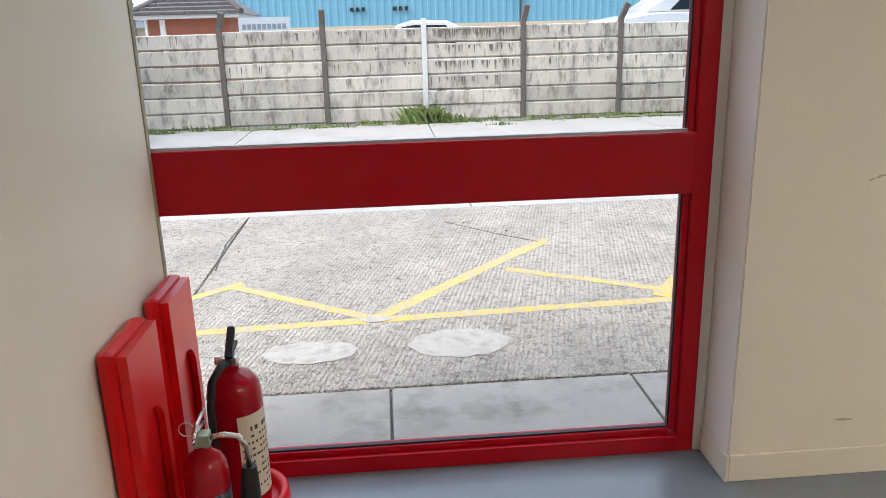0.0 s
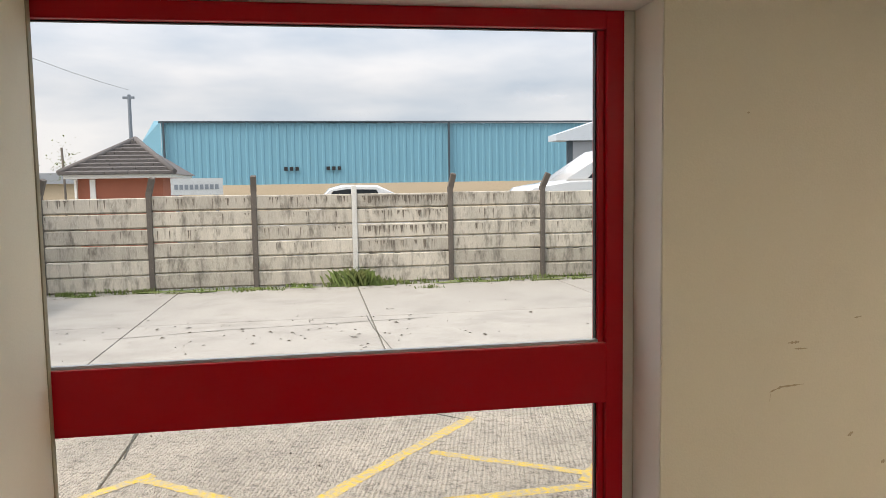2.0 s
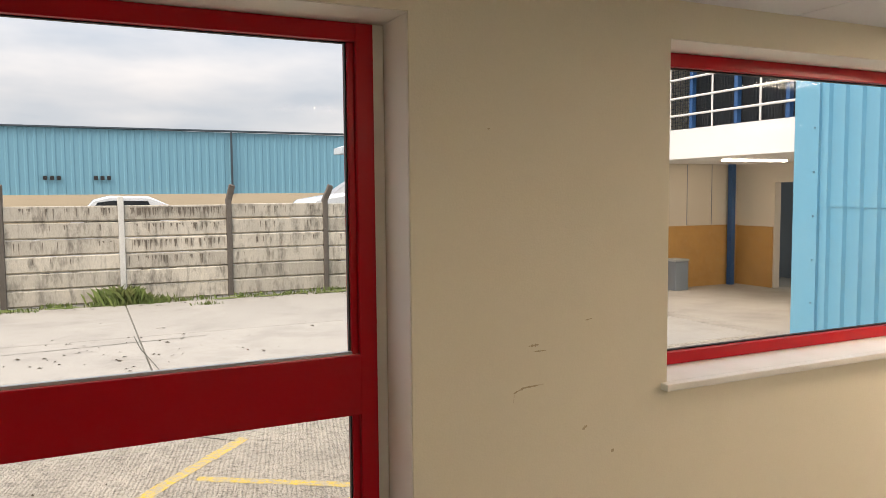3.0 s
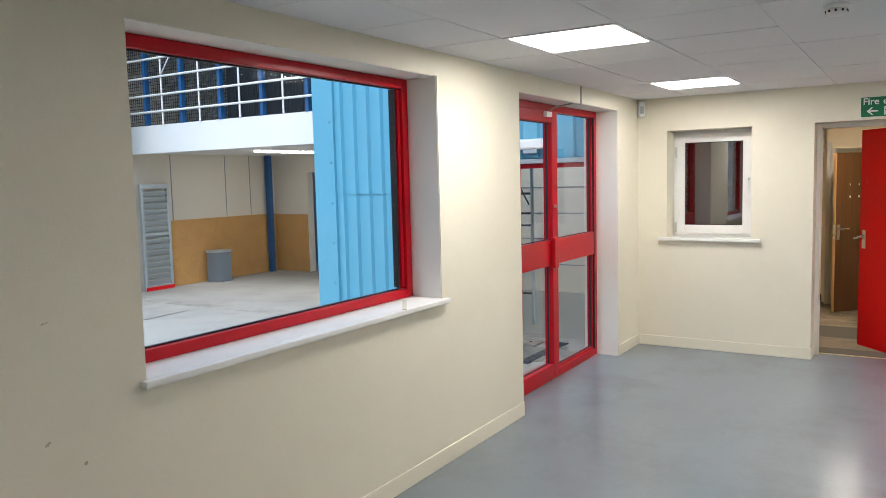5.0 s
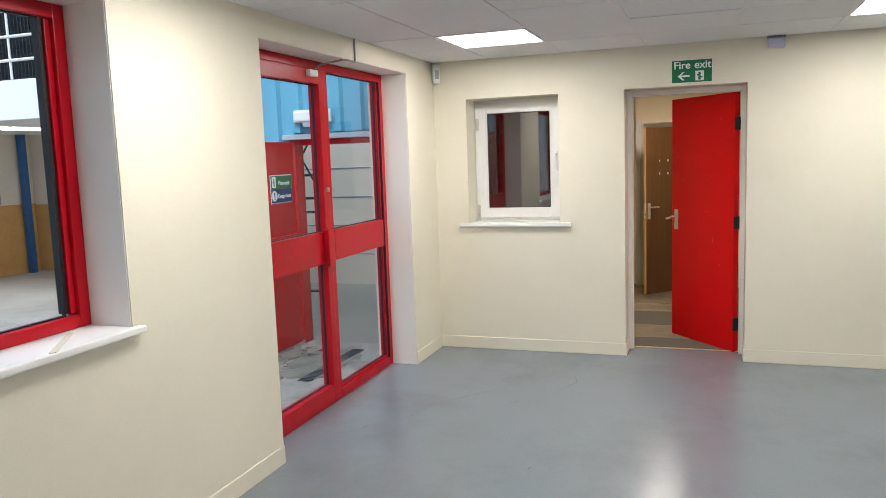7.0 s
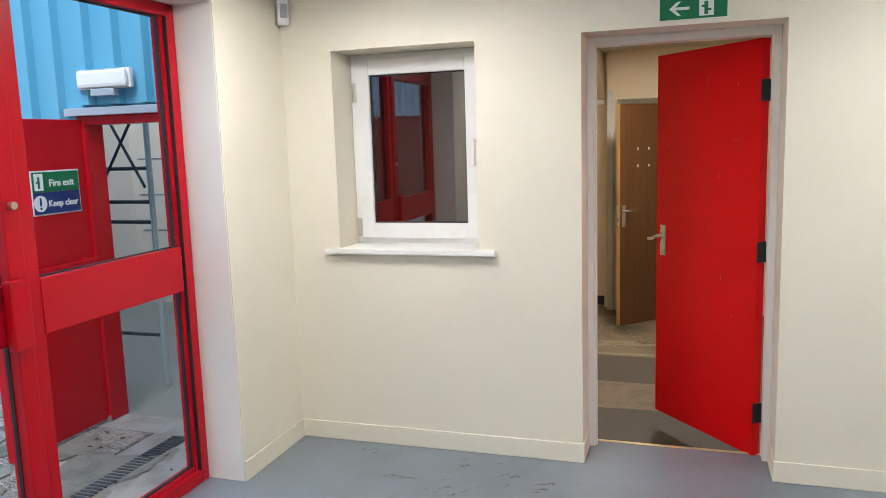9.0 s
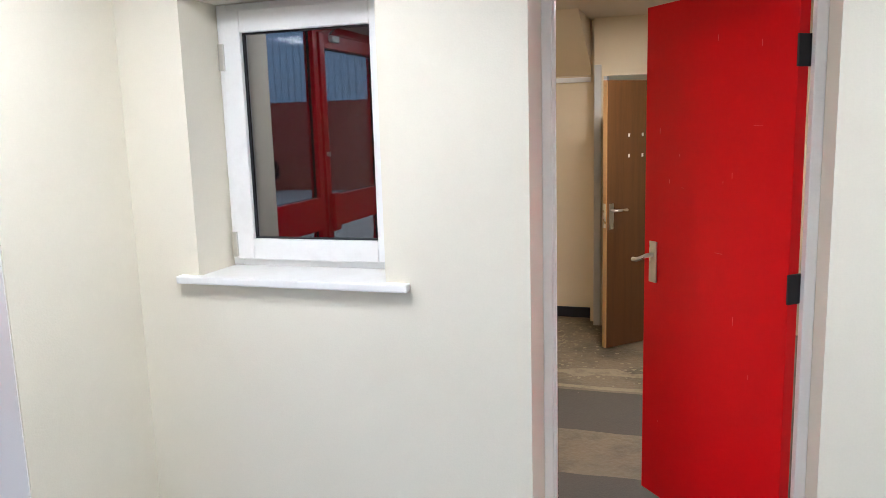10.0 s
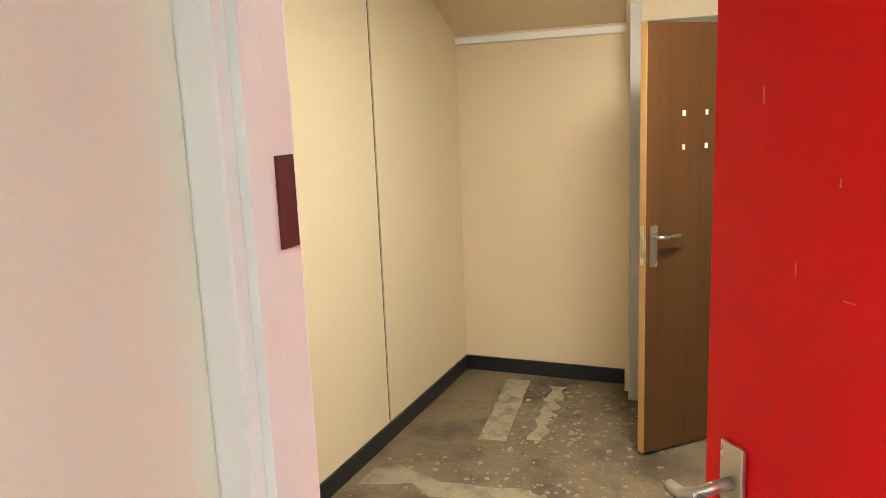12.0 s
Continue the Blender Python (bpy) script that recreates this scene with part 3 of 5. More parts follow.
part("strike_plate", boxes((8.214, 8.236, DY1 - LIN - 0.0025, DY1 - LIN + 0.001, 1.435, 1.505)), mat("chipped_red", (0.07, 0.004, 0.006), 0.6, var=0.4, scale=60), dr, "dark red recess with chipped paint")
# the leaf swings on the far edge of the lining
HX, HY = 8.24, DY0 + LIN + 0.006
OPEN = math.atan2(0.545, 0.46)
turn = Matrix.Translation((HX, HY, 0)) @ Matrix.Rotation(-OPEN, 4, "Z")


def turned(bm, m):
    bmesh.ops.transform(bm, matrix=m, verts=bm.verts[:])
    return bm


LW = 0.752
leaf = part("leaf", turned(boxes((-0.044, 0.0, 0.0, LW, -0.002, DZ - 0.046), bevel=0.002), turn), REDDOOR, dr, "bright red gloss painted leaf with scratches")
for zz in (0.22, 1.02, 1.78):
    part("hinge", turned(boxes((-0.052, 0.003, -0.009, -0.001, zz - 0.05, zz + 0.05), bevel=0.002), turn), BLACK, leaf, "black butt hinge")
lh = boxes((-0.0525, -0.0445, LW - 0.085, LW - 0.04, 0.92, 1.09), bevel=0.003)
part("handle_plate", turned(lh, turn), METAL, leaf, "worn steel handle plate")
lv = bmesh.new()
tube(lv, [(-0.05, LW - 0.062, 1.035), (-0.085, LW - 0.062, 1.033), (-0.098, LW - 0.055, 1.026), (-0.104, LW - 0.03, 1.015), (-0.102, LW + 0.0, 1.012)], 0.009)
part("lever", turned(lv, turn), METAL, leaf, "steel lever handle")
lv = bmesh.new()
tube(lv, [(0.0, LW - 0.062, 1.035), (0.05, LW - 0.062, 1.035), (0.056, LW - 0.07, 1.035), (0.057, LW - 0.17, 1.03)], 0.009)
part("lever", turned(lv, turn), METAL, leaf, "steel lever handle")
sc = bmesh.new()
rnd = random.Random(7)
for i in range(13):
    yy, zz = rnd.uniform(0.12, 0.7), rnd.choice((rnd.uniform(1.25, 1.9), rnd.uniform(0.2, 1.7)))
    w, hgt = rnd.uniform(0.0015, 0.003), rnd.uniform(0.004, 0.035)
    if rnd.random() < 0.3:
        w, hgt = rnd.uniform(0.015, 0.05), 0.0015
    box(sc, -0.0447, -0.0438, yy, yy + w, zz, zz + hgt)
part("scratch", turned(sc, turn), mat("pale_scratch", (0.62, 0.10, 0.09), 0.6, var=0.3, scale=80), leaf, "pale scratches in the paint")

# fire exit sign over the door
fs = thing("fire_exit_sign", "green fire exit sign with white arrow", "sign", (7.93, 0.46, 2.1))
part("board", boxes((7.934, 7.9395, 0.32, 0.60, 2.085, 2.245)), GREEN, fs)
mtx = Matrix.Translation((7.9335, 0.46, 2.185)) @ Matrix(((0, 0, -1, 0), (-1, 0, 0, 0), (0, 1, 0, 0), (0, 0, 0, 1)))
lettering("Fire", 0.076, mtx @ Matrix.Translation((-0.068, 0, 0)), SIGNW, fs)
lettering("exit", 0.076, mtx @ Matrix.Translation((0.076, 0, 0)), SIGNW, fs)
part("border", boxes((7.9335, 7.9395, 0.317, 0.32, 2.082, 2.248), (7.9335, 7.9395, 0.60, 0.603, 2.082, 2.248), (7.9335, 7.9395, 0.32, 0.60, 2.082, 2.085), (7.9335, 7.9395, 0.32, 0.60, 2.245, 2.248)), SIGNW, fs, "thin white border")
ar = bmesh.new()
box(ar, 7.9330, 7.9338, 0.475, 0.54, 2.125, 2.137)
for s in (1, -1):
    vs = [ar.verts.new((7.9334, *q)) for q in ((0.56, 2.131), (0.525, 2.131 + s * 0.03), (0.51, 2.131 + s * 0.03), (0.54, 2.131))]
    ar.faces.new(vs)
part("arrow", ar, SIGNW, fs, "white arrow")
part("pictogram", boxes((7.9330, 7.9338, 0.375, 0.435, 2.095, 2.165)), SIGNW, fs, "white door pictogram")
part("pictogram", boxes((7.9322, 7.9330, 0.398, 0.414, 2.10, 2.155), (7.9322, 7.9330, 0.385, 0.398, 2.115, 2.125), (7.9322, 7.9330, 0.414, 0.425, 2.13, 2.14)), GREEN, fs, "green figure bars")

# detectors
sd = thing("smoke_detector", "white round smoke detector on the ceiling", "detector", (4.45, 0.5, CZ))
part("base", lathe(bmesh.new(), [(0.055, 0), (0.055, -0.012), (0.048, -0.02)], (4.45, 0.5, CZ)), UPVC, sd)
part("head", lathe(bmesh.new(), [(0.044, -0.02), (0.044, -0.034), (0.03, -0.048), (0.012, -0.05)], (4.45, 0.5, CZ)), UPVC, sd)
sl = bmesh.new()
for k in range(10):
    a = k * math.pi / 5
    cyl(sl, (4.45 + 0.0435 * math.cos(a), 0.5 + 0.0435 * math.sin(a), CZ - 0.031), (4.45 + 0.0455 * math.cos(a), 0.5 + 0.0455 * math.sin(a), CZ - 0.031), 0.006, n=6)
part("vent", sl, BLACK, sd, "dark slots")
pr = thing("motion_sensor", "white motion sensor high in the room corner", "sensor", (7.9, 2.44, 2.2))
part("body", turned(boxes((-0.03, 0.03, -0.022, 0.022, -0.075, 0.075), bevel=0.01), Matrix.Translation((7.90, 2.44, 2.272)) @ Matrix.Rotation(radians(-45), 4, "Z")), UPVC, pr)
part("lens", turned(boxes((-0.018, 0.018, -0.026, -0.02, -0.03, 0.04), bevel=0.003), Matrix.Translation((7.90, 2.44, 2.262)) @ Matrix.Rotation(radians(-45), 4, "Z")), mat("grey_lens", (0.4, 0.4, 0.4), 0.4), pr, "grey lens")
al = thing("alarm_box", "small grey-lilac alarm box at the ceiling edge", "alarm", (7.92, -0.1, 2.3))
part("body", boxes((7.885, 7.9395, -0.16, -0.05, 2.285, 2.352), bevel=0.01), mat("lilac_plastic", (0.5, 0.48, 0.62), 0.4), al)
part("lid", boxes((7.875, 7.9395, -0.165, -0.045, 2.352, 2.366), bevel=0.004), GREYM, al, "grey top")

# slip of paper on the sill
sp = thing("paper_strip", "thin pale paper strip lying on the sill", "paper", (4.1, 2.55, SILL + 0.026))
part("strip", turned(boxes((-0.16, 0.16, -0.012, 0.012, 0.0, 0.003)), Matrix.Translation((4.05, 2.545, SILL + 0.0265)) @ Matrix.Rotation(radians(35), 4, "Z")), mat("pale_paper", (0.62, 0.58, 0.46), 0.7), sp)
ch = thing("plaster_chip", "small pale chip lying on the floor", "debris", (3.1, 1.9, 0))
part("chip", boxes((3.07, 3.12, 1.93, 1.95, 0.0, 0.008), bevel=0.003), mat("chip_white", (0.6, 0.58, 0.5), 0.8), ch)

# scuffs on the wall and stains on the floor
def smear(bm, pts, w, plane, lift):
    """A thin uneven streak through the points, lying on a surface."""
    n = 14
    prev = None
    rng = random.Random(len(pts) + int(1000 * pts[0][0]))
    for i in range(n + 1):
        u = i / n * (len(pts) - 1)
        k = min(int(u), len(pts) - 2)
        q = Vector(pts[k]).lerp(Vector(pts[k + 1]), u - k)
        hw = w * rng.uniform(0.2, 1.0) * (1 - abs(2 * i / n - 1) ** 3 * 0.8)
        if plane == "y":
            a, b = bm.verts.new((q.x, lift, q.y - hw)), bm.verts.new((q.x, lift, q.y + hw))
        elif plane == "x":
            a, b = bm.verts.new((q.x - hw, q.y, lift)), bm.verts.new((q.x + hw, q.y, lift))
        else:
            a, b = bm.verts.new((q.x, q.y - hw, lift)), bm.verts.new((q.x, q.y + hw, lift))
        if prev:
            bm.faces.new((prev[0], a, b, prev[1]))
        prev = (a, b)


sm = bmesh.new()
for pts, w in (([(1.70, 1.015), (1.74, 1.03), (1.82, 1.035)], 0.006), ([(1.70, 0.985), (1.705, 1.015)], 0.006), ([(1.78, 1.15), (1.83, 1.15)], 0.004), ([(1.98, 0.855), (2.0, 0.865)], 0.008), ([(1.99, 1.24), (2.02, 1.245)], 0.003), ([(1.69, 0.205), (1.76, 0.203)], 0.008), ([(1.605, 1.889), (1.615, 1.89)], 0.004), ([(1.76, 1.17), (1.80, 1.172)], 0.006), ([(2.105, 0.757), (2.12, 0.76)], 0.008)):
    smear(sm, pts, w, "y", WY - 0.0015)
mk = tagged(link("scuff_marks", sm, SCUFF), "brown scuff marks on the cream wall", "marks", kind="stuff")
sm = bmesh.new()
for pts, w in (([(6.55, 1.95), (6.75, 1.8), (7.0, 1.6)], 0.012), ([(7.1, 1.75), (7.3, 1.5)], 0.01), ([(6.9, 1.3), (7.15, 1.2), (7.35, 1.25)], 0.008), ([(6.2, 2.1), (6.3, 2.05)], 0.01), ([(5.95, 2.3), (6.0, 2.28)], 0.012), ([(7.4, 1.5), (7.6, 1.35)], 0.006), ([(6.6, 1.55), (6.66, 1.5)], 0.012), ([(5.6, 1.2), (5.64, 1.19)], 0.006), ([(4.6, 0.9), (4.62, 0.9)], 0.006)):
    smear(sm, pts, w * 0.6, "z", 0.0006)
rnd = random.Random(31)
for x, y in ((7.80, 2.05), (7.53, 1.78), (7.45, 1.6), (7.77, 1.48), (7.76, 1.24), (7.62, 1.18), (7.56, 1.12), (7.56, 1.53)):
    for k in range(3):
        px, py, a, q = x + rnd.gauss(0, 0.05), y + rnd.gauss(0, 0.06), rnd.uniform(-1.2, -0.2), rnd.uniform(0.02, 0.11)
        smear(sm, [(px, py), (px + q * math.cos(a) * 0.5, py + q * math.sin(a) * 0.6), (px + q * math.cos(a) * 0.4, py + q * math.sin(a))], rnd.uniform(0.006, 0.016), "x", 0.0008 + 0.00002 * k)
mk = tagged(link("floor_stains", sm, STAIN), "dark smears on the grey floor", "marks", kind="stuff")

# ---- fire extinguishers on their stands ----
def stand(y0, top):
    t = thing("extinguisher_stand", "red moulded plastic extinguisher stand against the wall", "extinguisher stand", (-0.4, y0 + 0.14, 0), "extinguisher stands")
    y1 = y0 + 0.27
    bm = boxes((-0.474, -0.425, y0, y1, 0.03, top), bevel=0.022)
    part("backboard", bm, REDPLAST, t)
    bm = bmesh.new()
    ym, hw, zt, n = (y0 + y1) / 2, 0.088, top - 0.30, 16
    inner = [(ym - hw, 0.06)] + [(ym - hw * math.cos(math.pi * k / n), zt + 0.085 * math.sin(math.pi * k / n)) for k in range(n + 1)] + [(ym + hw, 0.06)]
    outer = [(y0 + 0.012, 0.06)] + [(y0 + 0.012 + (y1 - y0 - 0.024) * k / n, top - 0.012) for k in range(n + 1)] + [(y1 - 0.012, 0.06)]
    vi = [bm.verts.new((-0.421, *q)) for q in inner]
    vf = [bm.verts.new((-0.402, *q)) for q in inner]
    vo = [bm.verts.new((-0.402, *q)) for q in outer]
    vk = [bm.verts.new((-0.426, *q)) for q in outer]
    for ra_, rb_ in ((vi, vf), (vf, vo), (vo, vk)):
        for i in range(len(ra_) - 1):
            bm.faces.new((ra_[i], ra_[i + 1], rb_[i + 1], rb_[i]))
    part("border", bm, REDPLAST, t, "raised red border round an arched recess")
    bm = bmesh.new()
    lathe(bm, [(0.155, 0.0), (0.16, 0.01), (0.155, 0.055), (0.145, 0.06), (0.125, 0.045), (0.12, 0.02)], (-0.29, y0 + 0.135, 0.0))
    part("base", bm, REDPLAST, t)
    return t
stand(2.395, 0.775)
stand(2.02, 0.775)


def hose(parent, pts, r):
    part("hose", tube(bmesh.new(), pts, r), BLACK, parent, "black rubber hose")


e1 = thing("fire_extinguisher", "tall red foam fire extinguisher with cream label", "fire extinguisher", (-0.27, 2.51, 0.02))
c = (-0.27, 2.51, 0.021)
part("cylinder", lathe(bmesh.new(), [(0.07, 0.0), (0.082, 0.006), (0.084, 0.02), (0.084, 0.40), (0.078, 0.435), (0.058, 0.462), (0.03, 0.475), (0.022, 0.48), (0.022, 0.50)], c), REDCYL, e1)
bm = bmesh.new()
rows = []
for k in range(13):
    a = radians(-78 + k * 8.5)
    rows.append([bm.verts.new((c[0] + 0.0855 * math.cos(a), c[1] + 0.0855 * math.sin(a), z)) for z in (0.085, 0.375)])
for a, b in zip(rows, rows[1:]):
    bm.faces.new((a[0], b[0], b[1], a[1]))
lab = part("label", bm, mat("cream_label", (0.66, 0.58, 0.42), 0.45, var=0.03), e1, "cream instruction label")
bm = bmesh.new()
rnd = random.Random(3)
for r in range(11):
    zz = 0.10 + r * 0.022
    for k in range(9):
        if rnd.random() < 0.25:
            continue
        a0, a1 = radians(-73 + k * 10), radians(-73 + k * 10 + rnd.uniform(4, 9))
        q = [bm.verts.new((c[0] + 0.0864 * math.cos(a), c[1] + 0.0864 * math.sin(a), z)) for a, z in ((a0, zz), (a1, zz), (a1, zz + (0.016 if r == 10 else 0.008)), (a0, zz + (0.016 if r == 10 else 0.008)))]
        bm.faces.new(q)
part("print", bm, mat("label_print", (0.09, 0.06, 0.05), 0.5), lab, "dark printed lines")
part("valve", boxes((-0.292, -0.248, 2.488, 2.532, 0.518, 0.548), bevel=0.006), METAL, e1, "steel valve body")
bm = turned(boxes((-0.012, 0.012, -0.014, 0.095, 0, 0.02), bevel=0.006), Matrix.Translation((-0.27, 2.50, 0.55)) @ Matrix.Rotation(radians(38), 4, "X"))
part("lever", bm, BLACK, e1, "black operating lever")
bm = turned(boxes((-0.011, 0.011, -0.01, 0.09, 0, 0.012), bevel=0.004), Matrix.Translation((-0.27, 2.50, 0.548)) @ Matrix.Rotation(radians(4), 4, "X"))
part("carry_handle", bm, BLACK, e1, "black carrying handle")
bm = bmesh.new()
cyl(bm, (-0.315, 2.505, 0.535), (-0.292, 2.505, 0.535), 0.015)
part("gauge", bm, METAL, e1, "small pressure gauge")
hose(e1, [(-0.27, 2.485, 0.535), (-0.29, 2.45, 0.535), (-0.312, 2.425, 0.50), (-0.322, 2.412, 0.42), (-0.322, 2.41, 0.26), (-0.318, 2.415, 0.12)], 0.012)

e2 = thing("fire_extinguisher", "small red gas fire extinguisher with black horn", "fire extinguisher", (-0.28, 2.17, 0.02))
c2 = (-0.29, 2.17, 0.021)
part("cylinder", lathe(bmesh.new(), [(0.055, 0.0), (0.06, 0.006), (0.06, 0.02), (0.06, 0.33), (0.056, 0.362), (0.042, 0.388), (0.024, 0.402), (0.02, 0.42)], c2), REDCYL, e2)
part("valve", boxes((-0.312, -0.268, 2.15, 2.19, 0.436, 0.475), bevel=0.006), mat("brass_valve", (0.36, 0.40, 0.30), 0.35, 0.7), e2, "greenish brass valve")
bm = bmesh.new()
tube(bm, [(-0.30, 2.13, 0.478), (-0.30, 2.17, 0.498), (-0.295, 2.24, 0.508)], 0.006)
tube(bm, [(-0.30, 2.12, 0.47), (-0.30, 2.17, 0.482), (-0.295, 2.24, 0.472)], 0.005)
part("lever", bm, METAL, e2, "pale steel lever pair")
bm = bmesh.new()
pts = [(-0.325 + 0.02 * math.cos(k * math.pi / 6), 2.16, 0.492 + 0.02 * math.sin(k * math.pi / 6)) for k in range(13)]
tube(bm, pts, 0.002, 6)
part("pin_ring", bm, METAL, e2, "thin safety pin ring")
bm = bmesh.new()
tube(bm, [(-0.27, 2.17, 0.46), (-0.23, 2.17, 0.465), (-0.195, 2.175, 0.455), (-0.178, 2.18, 0.42), (-0.175, 2.18, 0.36)], 0.008)
part("swivel_pipe", bm, METAL, e2, "bent steel pipe")
bm = bmesh.new()
cyl(bm, (-0.175, 2.18, 0.36), (-0.178, 2.18, 0.33), 0.018, 0.024)
cyl(bm, (-0.178, 2.18, 0.33), (-0.185, 2.18, 0.10), 0.024, 0.038)
part("horn", bm, BLACK, e2, "black discharge horn")
bm = bmesh.new()
rows = []
for k in range(9):
    a = radians(-70 + k * 12)
    rows.append([bm.verts.new((c2[0] + 0.0612 * math.cos(a), c2[1] + 0.0612 * math.sin(a), z)) for z in (0.12, 0.31)])
for a, b in zip(rows, rows[1:]):
    bm.faces.new((a[0], b[0], b[1], a[1]))
part("label", bm, mat("black_label", (0.03, 0.03, 0.03), 0.4, dirt=(0.5, 0.5, 0.48), dirt_amt=0.9, dirt_scale=45), e2, "black and white printed label")

# ---- the inner room beyond the red door ----
IZ, IX1, IY1 = -0.12, 12.1, 2.27
setting("floor_inner", boxes((EX1 - 0.012, IX1 + 0.2, SY, IY1 + 0.15, -0.3, IZ)), SCREED, "bare stained screed floor with old adhesive", "floor")
setting("wall_inner_north", boxes((EX1, 10.981, IY1, IY1 + 0.12, IZ, 2.9), (11.001, IX1 + 0.2, IY1, IY1 + 0.12, IZ, 2.9), (10.981, 11.001, IY1 + 0.012, IY1 + 0.12, IZ, 2.9)), INNERW, "beige panelled partition with a dark joint", "wall")
setting("trim", boxes((10.982, 11.0, IY1 + 0.006, IY1 + 0.012, IZ + 0.1, 2.4)), BLACK, "dark joint strip between panels", "trim")
setting("wall_inner_east", boxes((IX1, IX1 + 0.2, 1.25, IY1, IZ, 2.9)), INNERW, "beige panelled end wall", "wall")
DWX = 11.86
setting("wall_inner_door", boxes((DWX, DWX + 0.12, 1.135, 1.21, IZ, 2.9), (DWX, DWX + 0.12, 0.40, 1.135, 1.93, 2.9), (DWX, DWX + 0.12, SY, 0.40, IZ, 2.9), (DWX + 0.12, IX1, 1.19, 1.25, IZ, 2.9)), INNERW, "beige wall round an inner doorway", "wall")
setting("wall_store", boxes((13.2, 13.3, SY, IY1, IZ, 2.9)), INNERW, "beige wall seen past the inner door", "wall")
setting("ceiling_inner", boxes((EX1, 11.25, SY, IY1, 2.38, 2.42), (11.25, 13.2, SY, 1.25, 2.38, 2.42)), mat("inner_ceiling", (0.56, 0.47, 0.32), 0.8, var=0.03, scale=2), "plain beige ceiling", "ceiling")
bm = bmesh.new()
prof = [(11.25, 2.38), (IX1, 1.955), (IX1, 2.42), (11.25, 2.42)]
va = [bm.verts.new((x, 1.25, z)) for x, z in prof]
vb = [bm.verts.new((x, IY1, z)) for x, z in prof]
bm.faces.new(va), bm.faces.new(vb[::-1])
for i in range(4):
    bm.faces.new((va[i], vb[i], vb[(i + 1) % 4], va[(i + 1) % 4]))
setting("ceiling_slope", bm, INNERW, "sloping beige soffit under a stair", "ceiling")
setting("trim", boxes((IX1 - 0.02, IX1, 1.25, IY1, 1.90, 1.94), bevel=0.005), WHITE, "pale timber bead under the soffit", "trim")
setting("baseboard_inner", boxes((EX1, IX1, IY1 - 0.014, IY1, IZ, IZ + 0.092), bevel=0.003), SKIRTD, "black skirting board", "baseboard")
setting("baseboard_inner", boxes((IX1 - 0.014, IX1, 1.25, IY1 - 0.014, IZ, IZ + 0.092), bevel=0.003), SKIRTD, "black skirting board", "baseboard")
setting("trim", boxes((DWX - 0.015, DWX - 0.0005, 1.15, 1.208, IZ, 2.02), (DWX - 0.005, DWX + 0.12, 1.105, 1.134, IZ, 1.93), bevel=0.004), mat("grey_architrave", (0.50, 0.48, 0.44), 0.5), "grey painted door lining", "trim")

# brown door, standing open
dw = thing("door_3", "brown wood veneer flush door standing open", "door", (11.7, 0.5, IZ), kind="structure")
P0, P1 = Vector((11.17, 1.03)), Vector((11.72, 0.50))
d2 = (P1 - P0).normalized()
tw = Matrix(((d2.x, -d2.y, 0, P0.x), (d2.y, d2.x, 0, P0.y), (0, 0, 1, 0), (0, 0, 0, 1)))
lf3 = part("leaf", turned(boxes((0, 0.762, 0, 0.044, IZ + 0.012, 1.862), bevel=0.002), tw), WOOD, dw)
part("edge_strip", turned(boxes((-0.005, -0.0003, 0.002, 0.042, IZ + 0.012, 1.862)), tw), mat("pale_lipping", (0.42, 0.24, 0.09), 0.45, var=0.1, stretch=(3, 3, 0.3)), lf3, "paler wood lipping")
part("latch_plate", turned(boxes((-0.007, -0.005, 0.01, 0.034, 0.80, 0.98)), tw), METAL, lf3, "steel latch plate")
part("handle_plate", turned(boxes((0.018, 0.058, -0.007, -0.0005, 0.79, 0.98), bevel=0.002), tw), METAL, lf3, "steel handle plate")
lv = bmesh.new()
tube(lv, [(0.038, -0.005, 0.93), (0.038, -0.045, 0.93), (0.048, -0.053, 0.93), (0.148, -0.053, 0.93)], 0.009)
part("lever", turned(lv, tw), METAL, lf3, "steel lever handle")
for xx, zz in ((0.2, 1.47), (0.33, 1.47), (0.2, 1.32), (0.33, 1.32)):
    part("fixing", turned(boxes((xx - 0.008, xx + 0.008, -0.004, -0.0003, zz - 0.012, zz + 0.012), bevel=0.001), tw), SIGNW, lf3, "small white fixing pad")
part("lever", turned(tube(bmesh.new(), [(0.055, 0.046, 0.93), (0.055, 0.09, 0.93), (0.16, 0.095, 0.93)], 0.009), tw), METAL, lf3, "steel lever handle")

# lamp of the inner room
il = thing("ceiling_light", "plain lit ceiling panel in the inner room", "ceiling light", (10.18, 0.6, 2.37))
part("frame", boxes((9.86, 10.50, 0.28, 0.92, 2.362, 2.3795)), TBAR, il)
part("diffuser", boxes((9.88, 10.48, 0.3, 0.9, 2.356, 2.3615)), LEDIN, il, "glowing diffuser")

# strips left by old floor coverings
ad = bmesh.new()
rnd = random.Random(11)
def strip(bm, a, b, w, z, wob=0.25):
    a, b = Vector(a), Vector(b)
    d = (b - a)
    nrm = Vector((-d.y, d.x)).normalized()
    prev = None
    for i in range(19):
        q = a + d * i / 18
        l, r = q + nrm * w * (1 + rnd.uniform(-wob, wob) * 0.5), q - nrm * w * (1 + rnd.uniform(-wob, wob) * 0.5)
        cur = (bm.verts.new((l.x, l.y, z)), bm.verts.new((r.x, r.y, z)))
        if prev:
            bm.faces.new((prev[0], cur[0], cur[1], prev[1]))
        prev = cur
strip(ad, (11.98, 1.885), (11.12, 1.77), 0.07, IZ + 0.0025, 0.12)
